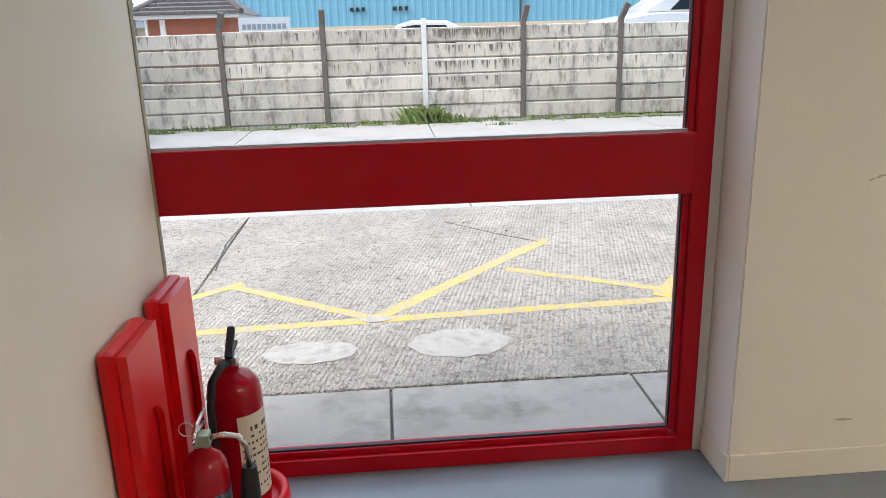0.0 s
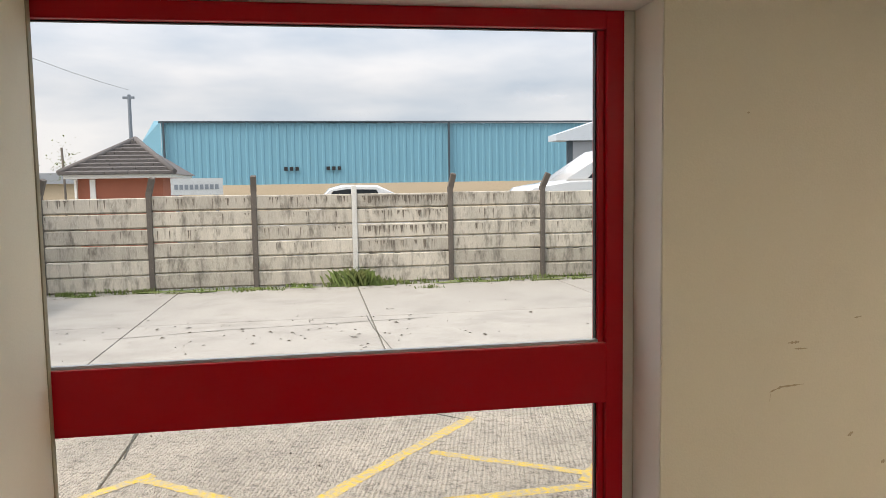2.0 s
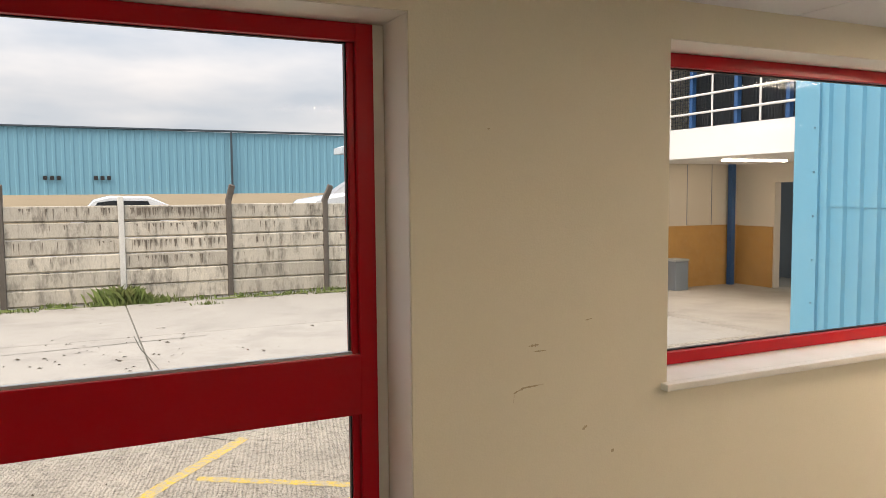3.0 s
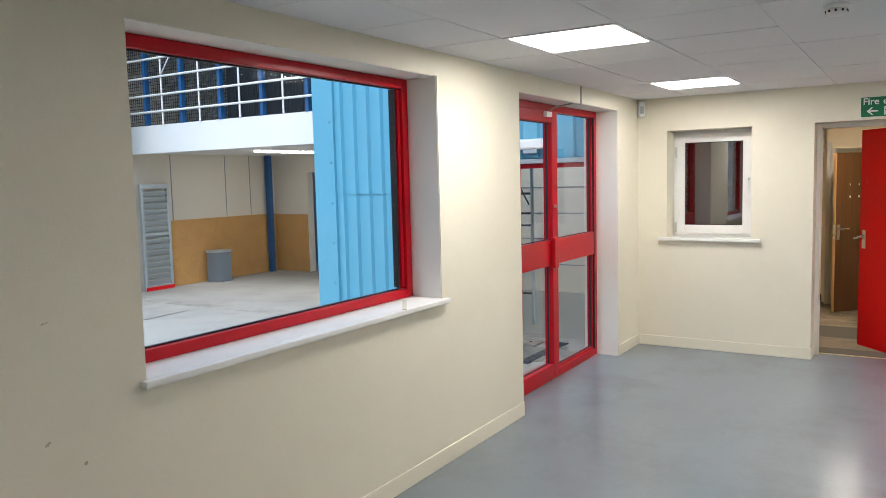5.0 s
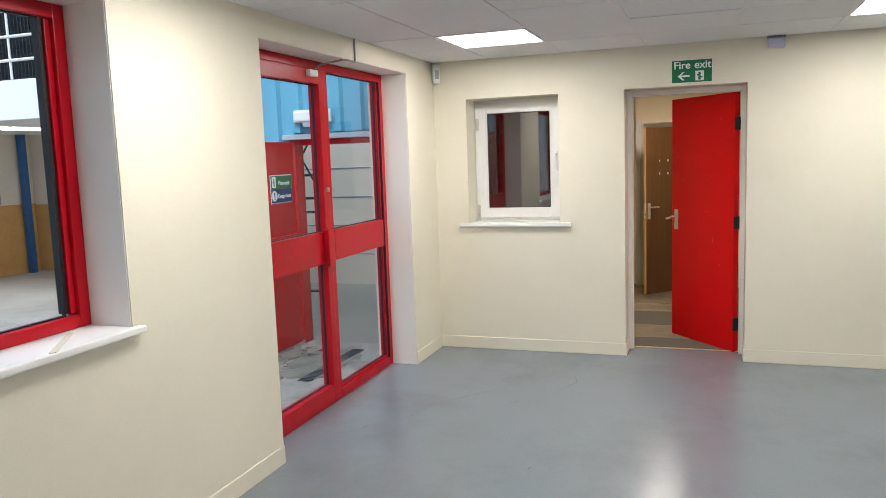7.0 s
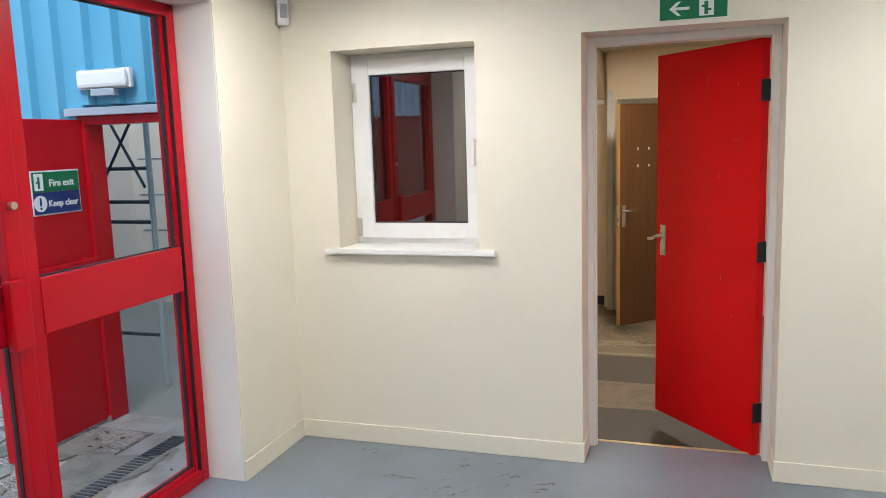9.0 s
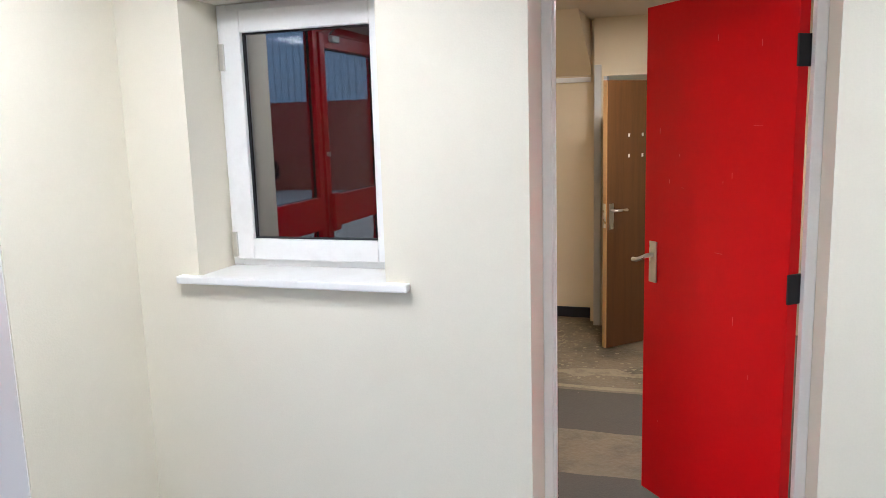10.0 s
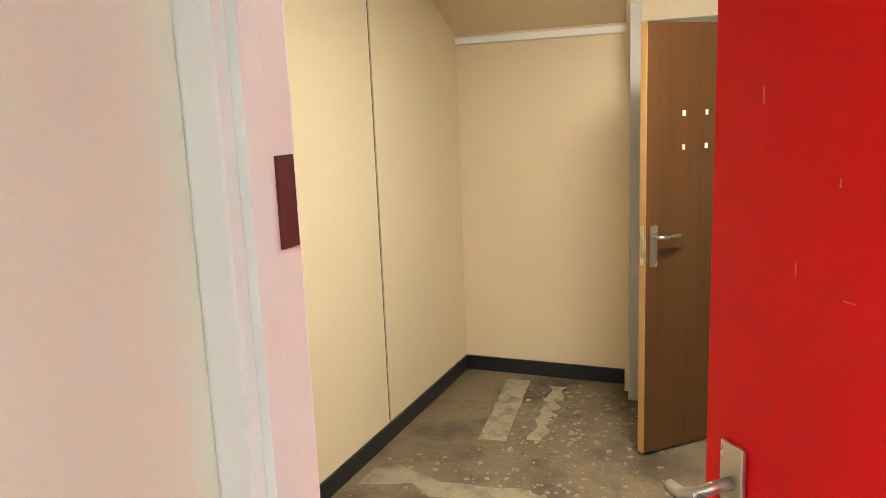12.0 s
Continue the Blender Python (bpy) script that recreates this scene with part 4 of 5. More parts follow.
strip(ad, (11.93, 1.63), (11.18, 1.56), 0.04, IZ + 0.0025, 1.1)
strip(ad, (10.31, 2.2), (10.31, 0.1), 0.03, IZ + 0.003, 0.6)
strip(ad, (10.62, 2.2), (10.60, 0.1), 0.07, IZ + 0.003, 1.5)
tagged(link("adhesive_strips", ad, ADHES), "pale strips of dried adhesive on the screed", "floor marks", kind="stuff")
fk = bmesh.new()
for i in range(620):
    if i < 300:
        x, y = 11.35 + rnd.gauss(0, 0.32), 1.35 + rnd.gauss(0, 0.2)
    else:
        x, y = 10.62 + rnd.gauss(0, 0.13), rnd.uniform(0.2, 2.2)
    s = rnd.choice((0.004, 0.007, 0.01, 0.018))
    fk.faces.new([fk.verts.new((x + s * rnd.uniform(0.5, 1.4) * math.cos(k * 0.9), y + s * rnd.uniform(0.4, 1.1) * math.sin(k * 0.9), IZ + 0.003 + i * 0.00001)) for k in range(7)])
tagged(link("adhesive_flakes", fk, ADHES), "pale flakes of adhesive on the screed", "floor marks", kind="stuff")
db = bmesh.new()
strip(db, (9.93, 2.2), (9.92, 0.1), 0.32, IZ + 0.002, 0.06)
strip(db, (8.68, 2.2), (8.68, 0.1), 0.39, IZ + 0.002, 0.06)
tagged(link("dark_patches", db, mat("dark_screed", (0.06, 0.05, 0.036), 0.7, var=0.2, scale=6, bump=0.2)), "dark worn patches on the screed", "floor marks", kind="stuff")
gr = bmesh.new()
for i in range(40):
    x, y, s = rnd.uniform(8.5, 11.8), rnd.uniform(0.3, 2.15), rnd.uniform(0.004, 0.008)
    box(gr, x, x + s * 2, y, y + s, IZ, IZ + s * 0.6)
tagged(link("floor_grit", gr, mat("grit", (0.3, 0.26, 0.2), 0.9)), "scattered grit on the bare floor", "debris", kind="stuff")

# ---- the yard ----
setting("ground", boxes((-400, 400, OUT + 0.01, 900, -1.0, GZ - 0.03)), mat("far_ground", (0.22, 0.21, 0.18), 0.9, var=0.15, scale=0.2, fine=6), "worn open ground around the yard", "ground")
pv = thing("pavement", "strip of concrete paving along the building", "pavement", (0, 3.1, GZ), kind="structure")
rnd = random.Random(21)
for k, (x0, x1) in enumerate(((-4.0, -1.9), (-1.9, 0.21), (0.21, 1.32), (1.32, 3.4), (3.4, 5.5), (5.5, 7.9))):
    part("slab", boxes((x0 + 0.006, x1 - 0.006, OUT + 0.03, 3.44, -0.25, GZ + rnd.uniform(0, 0.004)), bevel=0.006), SLABM, pv)
yd = thing("road", "concrete yard of large cast bays", "road", (0, 8, GZ), kind="structure")
for x0, x1 in ((-7.5, -1.0), (-1.0, 3.2), (3.2, 7.9)):
    part("bay", boxes((x0 + 0.008, x1 - 0.008, 3.465, 7.0, -0.3, GZ), bevel=0.008), RIBBED, yd, "ribbed concrete bay")
for x0, x1 in ((-14, -6.0), (-6.0, -2.0), (-2.0, 1.0), (1.0, 4.6), (4.6, 7.9)):
    for y0, y1 in ((7.0, 10.45), (10.45, 13.6)):
        part("bay", boxes((x0 + 0.008, x1 - 0.008, y0 + 0.008, y1 - 0.008, -0.3, GZ - 0.002), bevel=0.008), CONC, yd, "pale smooth concrete bay")
for x0, x1, y0, y1 in ((7.9, 8.15, OUT + 0.03, 11.0), (8.15, 12.0, 6.6, 11.0)):
    part("bay", boxes((x0 + 0.006, x1 - 0.006, y0, y1, -0.3, GZ - 0.002), bevel=0.006), CONC if x0 > 8 else SLABM, yd, "concrete bay at the unit")
# yellow lines
yl = thing("road_marking", "worn yellow painted box of crossing lines on concrete", "road marking", (0.5, 4.8, GZ))
def stripe(a, b, w=0.05):
    bm = bmesh.new()
    strip(bm, a, b, w, GZ + 0.0012 + 0.0003 * len(yl.children), 0.25)
    part("line", bm, YELLOW, yl)
for a, b, w in (((-2.2, 4.20), (0.09, 4.30), 0.05), ((0.14, 4.305), (2.6, 4.42), 0.05), ((0.14, 4.33), (1.42, 5.8), 0.055), ((-0.8, 5.04), (0.08, 4.36), 0.045), ((1.0, 5.12), (1.98, 4.5), 0.045), ((-0.72, 5.08), (-2.0, 4.0), 0.05), ((1.82, 4.44), (2.3, 5.1), 0.06)):
    stripe(a, b, w * 0.85)
for cx, cy, rx, ry in ((-0.19, 3.9, 0.24, 0.14), (0.57, 3.92, 0.26, 0.18)):
    bm = bmesh.new()
    n = 30
    ring_ = [(cx + rx * (1 + 0.07 * math.sin(3 * i + cx) * math.cos(5 * i)) * math.cos(2 * math.pi * i / n), cy + ry * (1 + 0.07 * math.sin(2.3 * i)) * math.sin(2 * math.pi * i / n)) for i in range(n)]
    bm.faces.new([bm.verts.new((x, y, GZ + 0.003)) for x, y in ring_])
    tagged(link("mortar_patch", bm, PATCH), "pale mortar patch on the ribbed concrete", "patch")
bm = bmesh.new()
bm.faces.new([bm.verts.new((0.14 + 0.09 * math.cos(k * 0.5), 4.31 + 0.045 * math.sin(k * 0.5), GZ + 0.005)) for k in range(12)])
tagged(link("mortar_patch", bm, PATCH), "small pale patch where the lines meet", "patch")
# cracks
ck = bmesh.new()
def crack(pts, w):
    for a, b in zip(pts, pts[1:]):
        strip(ck, a, b, w, GZ + 0.002, 1.2)
crack([(0.95, 10.5), (0.97, 9.6), (1.05, 8.6), (1.12, 7.5)], 0.006)
crack([(-1.0, 6.9), (-1.03, 6.1), (-0.97, 5.4)], 0.006)
crack([(-2.2, 9.6), (-0.8, 9.9), (0.3, 10.0), (1.8, 10.15)], 0.008)
crack([(0.7, 6.5), (1.1, 6.0), (1.35, 5.75)], 0.008)
crack([(6.3, 3.5), (6.8, 3.65), (7.2, 4.1), (7.7, 4.3)], 0.01)
crack([(5.0, 8.2), (6.3, 8.6), (7.6, 8.7)], 0.012)
tagged(link("cracks", ck, mat("crack_dirt", (0.07, 0.065, 0.05), 0.9)), "dark cracks in the concrete", "cracks", kind="stuff")
# dead leaves and moss
lfb = bmesh.new()
for i in range(420):
    if i < 90:
        x, y = rnd.gauss(0.2, 1.6), rnd.gauss(9.6, 0.6)
    elif i < 200:
        x, y = rnd.uniform(-6, 7), 13.5 - abs(rnd.gauss(0, 0.25))
    elif i < 330:
        x, y = rnd.uniform(7.0, 7.9), 4.3 + rnd.gauss(0, 0.5)
    else:
        x, y = rnd.uniform(-3, 5), rnd.uniform(3.6, 12)
    if x > 7.85 or y < 2.95:
        continue
    s, a = rnd.uniform(0.008, 0.035) * (1.6 if i < 90 else 1.0), rnd.uniform(0, 6.28)
    if rnd.random() < 0.7:
        s *= 0.6
    pts = [(s, 0, 0), (0, s * 0.5, 0.012), (-s, 0, 0.004), (0, -s * 0.5, 0.002)]
    lfb.faces.new([lfb.verts.new((x + p_[0] * math.cos(a) - p_[1] * math.sin(a), y + p_[0] * math.sin(a) + p_[1] * math.cos(a), GZ + 0.004 + p_[2])) for p_ in pts])
tagged(link("fallen_leaves", lfb, LEAFM), "dark dead leaves scattered on the concrete", "leaves", kind="stuff")
ms = bmesh.new()
for i in range(60):
    x, y, s = rnd.uniform(-7, 7.5), 13.62 + rnd.uniform(-0.15, 0.2), rnd.uniform(0.05, 0.22)
    ms.faces.new([ms.verts.new((x + s * (1 + 0.5 * rnd.random()) * math.cos(k * 0.7), y + 0.5 * s * (0.6 + 0.6 * rnd.random()) * math.sin(k * 0.7), GZ + 0.002 + 0.0002 * i)) for k in range(9)])
tagged(link("moss", ms, GRASSM), "moss and soil along the fence foot", "moss", kind="stuff")
sl2 = bmesh.new()
for i in range(30):
    x, y, s = rnd.uniform(7.0, 7.95), rnd.uniform(3.05, 5.6), rnd.uniform(0.06, 0.2)
    sl2.faces.new([sl2.verts.new((x + s * (0.7 + 0.5 * rnd.random()) * math.cos(k * 0.7), y + s * (0.6 + 0.6 * rnd.random()) * math.sin(k * 0.7), GZ + 0.004 + 0.0002 * i)) for k in range(9)])
tagged(link("silt", sl2, MUDDY), "dark silt and moss at the foot of the cladding", "silt", kind="stuff")
gs = bmesh.new()
def tuft(x, y, n, hgt, spread):
    for _ in range(n):
        a, r = rnd.uniform(0, 6.28), abs(rnd.gauss(0, spread))
        px, py = x + r * math.cos(a), y + 0.5 * r * math.sin(a)
        hh, b = hgt * rnd.uniform(0.4, 1.0), rnd.uniform(0, 6.28)
        le = hh * rnd.uniform(0.2, 0.9)
        w = rnd.uniform(0.004, 0.010)
        q = [gs.verts.new((px - w, py, GZ - 0.02)), gs.verts.new((px + w, py, GZ - 0.02)), gs.verts.new((px + le * 0.5 * math.cos(b) + w * 0.7, py + le * 0.5 * math.sin(b), GZ + hh * 0.7)), gs.verts.new((px + le * math.cos(b), py + le * math.sin(b), GZ + hh * rnd.uniform(0.75, 1.0)))]
        gs.faces.new(q)
tuft(1.0, 13.72, 420, 0.34, 0.22)
tuft(1.35, 13.7, 160, 0.16, 0.3)
tuft(2.2, 13.0, 60, 0.07, 0.15)
for i in range(120):
    tuft(rnd.uniform(-7, 7.5), 13.75 + rnd.uniform(-0.35, 0.2), rnd.randint(6, 26), rnd.uniform(0.04, 0.11), 0.12)
tagged(link("weeds", gs, GRASSM), "green and dry weeds along the fence", "weeds", kind="stuff")

# concrete panel fence
fn = thing("fence", "weathered concrete panel fence with cranked posts", "fence", (0, 14.1, GZ))
PX = [-2.51 + 1.758 * k for k in range(-5, 9)]
ROWH = 0.272
pm = {}
for j, x in enumerate(PX):
    pale = abs(x - 1.006) < 0.1
    lean = (0.02, -0.015, 0.0, 0.01, 0.03)[j % 5]
    top = 1.70 if pale else 1.64
    bm = bmesh.new()
    box(bm, x - 0.046, x + 0.046, 14.04, 14.16, -0.4, top, bevel=0.012)
    if not pale:
        tb2 = turned(boxes((-0.05, 0.05, -0.05, 0.05, 0, 0.30), bevel=0.012), Matrix.Translation((x, 14.1, 1.60)) @ Matrix.Rotation(radians(8 + 40 * lean * 10), 4, "Y") @ Matrix.Rotation(radians(14), 4, "X"))
        me_ = bpy.data.meshes.new("tmp")
        tb2.to_mesh(me_)
        tb2.free()
        bm.from_mesh(me_)
        bpy.data.meshes.remove(me_)
    part("post", bm, POSTW if pale else POSTM, fn, "pale concrete post" if pale else "dark cranked concrete post")
base = bmesh.new()
sect = [(0.03, 0.0), (0.022, 0.0), (-0.033, 0.034), (-0.034, ROWH - 0.020), (-0.018, ROWH - 0.008), (0.03, ROWH - 0.008)]
ra = [base.verts.new((-0.83, y, z)) for y, z in sect]
rb = [base.verts.new((0.83, y, z)) for y, z in sect]
base.faces.new(ra), base.faces.new(rb[::-1])
for i in range(6):
    base.faces.new((ra[i], rb[i], rb[(i + 1) % 6], ra[(i + 1) % 6]))
bmesh.ops.recalc_face_normals(base, faces=base.faces[:])
pme = bpy.data.meshes.new("panel")
base.to_mesh(pme)
base.free()
pme.materials.append(FENCEM)
for x in PX[:-1]:
    off = rnd.uniform(-0.01, 0.02)
    for r in range(6):
        ob = new("panel", pme)
        ob.parent = fn
        ob.matrix_parent_inverse = fn.matrix_world.inverted()
        ob.location = (x + 0.879, 14.1 + rnd.uniform(-0.012, 0.012), GZ - 0.02 + r * ROWH + off)
        ob.rotation_euler = (rnd.uniform(-0.02, 0.02), rnd.uniform(-0.004, 0.004), 0)

dp = bmesh.new()
for i in range(430):
    x = rnd.uniform(-5.5, 6.5)
    if rnd.random() < 0.45:
        x = rnd.uniform(1.15, 2.65)
    if min(abs(x - q) for q in PX) < 0.07:
        continue
    r = rnd.choice((5, 5, 5, 5, 4, 3, 3, 2))
    zt, w, hh = GZ - 0.02 + (r + 1) * ROWH - 0.042, rnd.uniform(0.003, 0.016) * rnd.uniform(0.5, 1.3), rnd.uniform(0.02, 0.19)
    dp.faces.new([dp.verts.new(q) for q in ((x - w, 14.0495, zt), (x + w, 14.0495, zt), (x + w * 0.4, 14.052, zt - hh), (x - w * 0.3, 14.052, zt - hh * 0.9))])
tagged(link("drip_stains", dp, mat("drip_stain", (0.12, 0.10, 0.08), 0.9, var=0.3, scale=20)), "dark drip stains down the fence panels", "stains", kind="stuff")

# ---- blue clad unit ----
UX = 8.02
def ribs(bm, y0, y1, z0, z1, x, pitch=0.2, out=0.05):
    """Trapezoidal sheet in the plane of x, ribs upright, with a back."""
    pts, y = [], y0
    while y < y1 - 1e-6:
        for dy, o in ((0, 0), (pitch * 0.60, 0), (pitch * 0.66, out), (pitch * 0.92, out)):
            if y + dy <= y1:
                pts.append((y + dy, x - o))
        y += pitch
    pts.append((y1, x))
    a = [bm.verts.new((px, py, z0)) for py, px in pts]
    b = [bm.verts.new((px, py, z1)) for py, px in pts]
    for i in range(len(pts) - 1):
        bm.faces.new((a[i], a[i + 1], b[i + 1], b[i]))
un = thing("unit_building", "light blue steel clad industrial unit with open bay", "building", (UX, 6, GZ))
OY0, OY1 = 6.62, 10.75
RDY0, RDY1, RDZ = 2.95, 3.84, 1.80
bm = bmesh.new()
ribs(bm, RDY1, OY0 - 0.32, -0.02, 1.52, UX - 0.002)
ribs(bm, RDY1, OY0 - 0.32, 1.50, 5.2, UX - 0.010)
ribs(bm, OUT + 0.02, RDY1, RDZ + 0.06, 5.2, UX - 0.010)
part("cladding", bm, BLUE, un, "ribbed light blue steel sheet")
part("wall", boxes((UX + 0.002, UX + 0.12, RDY1, OY0 - 0.02, -0.3, 5.2), (UX + 0.002, UX + 0.12, OUT + 0.02, RDY1, RDZ, 5.2), (UX + 0.002, UX + 0.12, OY0 - 0.02, OY1, 4.3, 5.2)), BLUE, un)
part("jamb_wall", boxes((UX + 0.002, UX + 0.12, OY1, 16, -0.3, 5.2)), TEAL, un, "dark teal steel jamb")
part("corner_flashing", boxes((UX - 0.05, UX + 0.0015, OY0 - 0.32, OY0, -0.04, 5.2), (UX - 0.05, UX + 0.14, OY0, OY0 + 0.004, -0.04, 5.2), bevel=0.002), BLUE, un, "flat blue corner flashing")
for zz in (0.4, 0.9, 1.4, 1.9, 2.4, 2.9):
    bm = bmesh.new()
    cyl(bm, (UX - 0.06, OY0 - 0.27, zz), (UX - 0.049, OY0 - 0.27, zz), 0.009, n=8)
    part("rivet", bm, DARKEDGE, un)
part("drip_flashing", boxes((UX - 0.06, UX - 0.0, OUT + 0.03, RDY1 + 0.1, RDZ, RDZ + 0.045), bevel=0.004), GALV, un, "pale drip flashing")
part("plinth", boxes((UX - 0.03, UX + 0.0015, RDY1, OY0, -0.3, -0.025)), SLABM, un, "rough concrete plinth")
part("roof", boxes((UX, 16, 6.3, 16, 5.2, 5.35)), GREYROOF, un)
part("back_wall", boxes((UX + 0.12, 11.7, 11.0, 11.15, -0.3, 5.2)), PLASTER, un, "cream inside wall")
part("side_wall", boxes((11.7, 11.85, 10.12, 11.15, -0.3, 5.2), (11.7, 11.85, OUT + 0.02, 9.3, -0.3, 5.2), (11.7, 11.85, 9.3, 10.12, 1.85, 5.2)), PLASTER, un, "cream inside wall with a doorway")
part("partition", boxes((UX + 0.12, 11.7, 6.3, 6.4, -0.3, 5.2)), PLASTER, un)
part("store_wall", boxes((13.5, 13.6, 6, 12, -0.3, 5.2)), GREYM, un)
for xx in (9.25, 10.45, 11.05):
    part("wall_joint", boxes((xx, xx + 0.012, 10.994, 11.0, 1.08, 2.19)), GREYM, un)
part("chipboard", boxes((9.12, 11.7, 10.975, 11.0, GZ, 1.07)), OSB, un, "chipboard lining sheet")
part("chipboard", boxes((11.675, 11.6995, 10.14, 10.975, GZ, 1.05)), OSB, un, "chipboard lining sheet")
part("mezzanine_floor", boxes((8.46, 11.7, 6.4, 11.0, 2.20, 2.34)), FASCIA, un, "pale mezzanine soffit")
part("fascia", boxes((8.38, 8.46, 6.4, 11.0, 2.17, 2.60), bevel=0.006), FASCIA, un, "white mezzanine fascia board")
part("column", boxes((11.40, 11.50, 10.84, 10.94, GZ, 2.2), bevel=0.006), STEELB, un, "blue steel column")
BATTEN = glow("batten_glow", (1, 0.95, 0.85), 15.0)
for yb in (7.6, 9.2):
    part("soffit_light", boxes((9.6, 10.9, yb, yb + 0.14, 2.17, 2.1995)), BATTEN, un, "lit batten under the mezzanine")
for y in (6.25, 7.07, 7.9, 8.73, 9.56, 10.39):
    part("rail_post", boxes((8.37, 8.44, y - 0.03, y + 0.03, 2.60, 4.2)), STEELB, un, "blue steel rail post")
    bm = bmesh.new()
    cyl(bm, (8.36, y + 0.41, 2.6), (8.36, y + 0.41, 4.2), 0.014, n=8)
    part("rail_bar", bm, FASCIA, un, "pale painted upright bar")
for zz in (2.80, 3.05, 3.32, 3.60):
    bm = bmesh.new()
    cyl(bm, (8.355, 6.2, zz), (8.355, 10.95, zz), 0.017, n=8)
    part("rail_bar", bm, FASCIA, un, "pale painted rail")
for y0, y1 in ((9.98, 9.6), (8.31, 8.7), (7.5, 7.9)):
    part("rail_brace", tube(bmesh.new(), [(8.35, y0, 3.32), (8.35, y1, 3.75)], 0.012, 6), FASCIA, un, "pale diagonal brace")
bm = bmesh.new()
for k in range(96):
    y = 6.2 + k * 0.05
    box(bm, 8.470, 8.474, y, y + 0.008, 2.6, 4.2)
for k in range(32):
    z = 2.62 + k * 0.05
    box(bm, 8.475, 8.479, 6.2, 10.98, z, z + 0.008)
tagged(part("mesh_panel", bm, MESHM, un, "dark wire mesh infill"), kind="stuff")
# dark sheet standing in for the unlit depth behind the mezzanine rails
part("mezzanine_dark_sheet", boxes((10.6, 10.7, 6.4, 11.0, 2.342, 5.2)), mat("unlit_depth", (0.06, 0.07, 0.08), 0.8, var=0.2, scale=2), un)
# big teal door, swung out
td = thing("steel_door", "dark teal full-height steel door swung open", "door", (UX, 10.75, GZ))
a0, a1 = Vector((UX + 0.0, 10.80)), Vector((7.15, 10.05))
dd = (a0 - a1).normalized()
tt = Matrix(((dd.x, -dd.y, 0, a1.x), (dd.y, dd.x, 0, a1.y), (0, 0, 1, 0), (0, 0, 0, 1)))
L = (a0 - a1).length
part("leaf", turned(boxes((0, L - 0.04, 0, 0.06, GZ + 0.03, 4.2), bevel=0.004), tt), TEAL, td)
part("edge_channel", turned(boxes((L - 0.038, L, -0.01, 0.07, GZ + 0.03, 4.2), bevel=0.004), tt), GALV, td, "pale steel edge channel")
part("bolt", turned(boxes((0.3, 0.42, -0.03, -0.0005, 0.9, 1.0), bevel=0.006), tt), BLACK, td, "black bolt")
for zz in (1.0, 2.6):
    part("stiffener", turned(boxes((0.02, L - 0.06, -0.014, -0.0005, zz, zz + 0.05), bevel=0.003), tt), TEAL, td)
# louvred panel leaning in the bay
lp = thing("louvre_panel", "grey louvred metal panel leaning on the wall", "panel", (8.85, 10.85, GZ))
part("frame", boxes((8.55, 8.60, 10.88, 10.93, GZ, 1.70), (9.06, 9.11, 10.88, 10.93, GZ, 1.70), (8.60, 9.06, 10.88, 10.93, 1.62, 1.70), (8.60, 9.06, 10.88, 10.93, GZ, 0.02), (8.60, 9.06, 10.88, 10.93, 0.85, 0.88), bevel=0.004), GALV, lp)
for k in range(16):
    part("slat", turned(boxes((8.60, 9.06, -0.006, 0.006, -0.045, 0.045)), Matrix.Translation((0, 10.905, 0.07 + k * 0.098)) @ Matrix.Rotation(radians(28), 4, "X")), GALV, lp)
part("foot_rail", boxes((8.56, 9.1, 10.86, 10.88, GZ, 0.0)), REDPLAST, lp, "red bottom strip")
bn = thing("waste_bin", "grey square metal waste bin on the concrete", "bin", (10.0, 10.7, GZ))
part("body", boxes((9.86, 10.16, 10.62, 10.92, GZ, 0.46), bevel=0.012), GREYM, bn)
part("rim", boxes((9.85, 10.17, 10.61, 10.93, 0.46, 0.50), bevel=0.008), GALV, bn, "paler folded rim")
gt = thing("gas_bottle", "dark metal bottle standing at the doorway", "bottle", (8.3, 6.8, GZ))
part("body", lathe(bmesh.new(), [(0.05, 0), (0.055, 0.02), (0.055, 0.75), (0.04, 0.85), (0.02, 0.9), (0.02, 0.95)], (8.35, 6.85, GZ)), GREYM, gt)

# red fire door of the unit, open
rd = thing("fire_door", "dark red steel fire door standing open outside", "door", (UX, 3.85, GZ))
rl = part("leaf", boxes((7.30, UX - 0.02, 3.86, 3.905, GZ + 0.02, RDZ - 0.02), bevel=0.004), RED, rd)
part("push_bar", boxes((7.34, 7.96, 3.80, 3.835, 0.92, 0.97), (7.36, 7.40, 3.835, 3.8595, 0.91, 0.98), (7.90, 7.94, 3.835, 3.8595, 0.91, 0.98), bevel=0.008), RED, rl, "red push bar")
part("frame", boxes((UX - 0.02, UX + 0.13, RDY1 - 0.001, RDY1 + 0.05, GZ, RDZ), (UX - 0.02, UX + 0.13, OUT + 0.021, OUT + 0.07, GZ, RDZ), (UX - 0.02, UX + 0.13, OUT + 0.07, RDY1 - 0.001, RDZ - 0.05, RDZ - 0.0005), bevel=0.004), RED, rd)
sg = part("exit_sign", boxes((7.60, 7.93, 3.853, 3.8595, 1.38, 1.49)), GREEN, rl, "green fire exit plate")
sg2 = part("keep_clear_sign", boxes((7.60, 7.93, 3.853, 3.8595, 1.26, 1.378)), NAVY, rl, "dark blue keep clear plate")
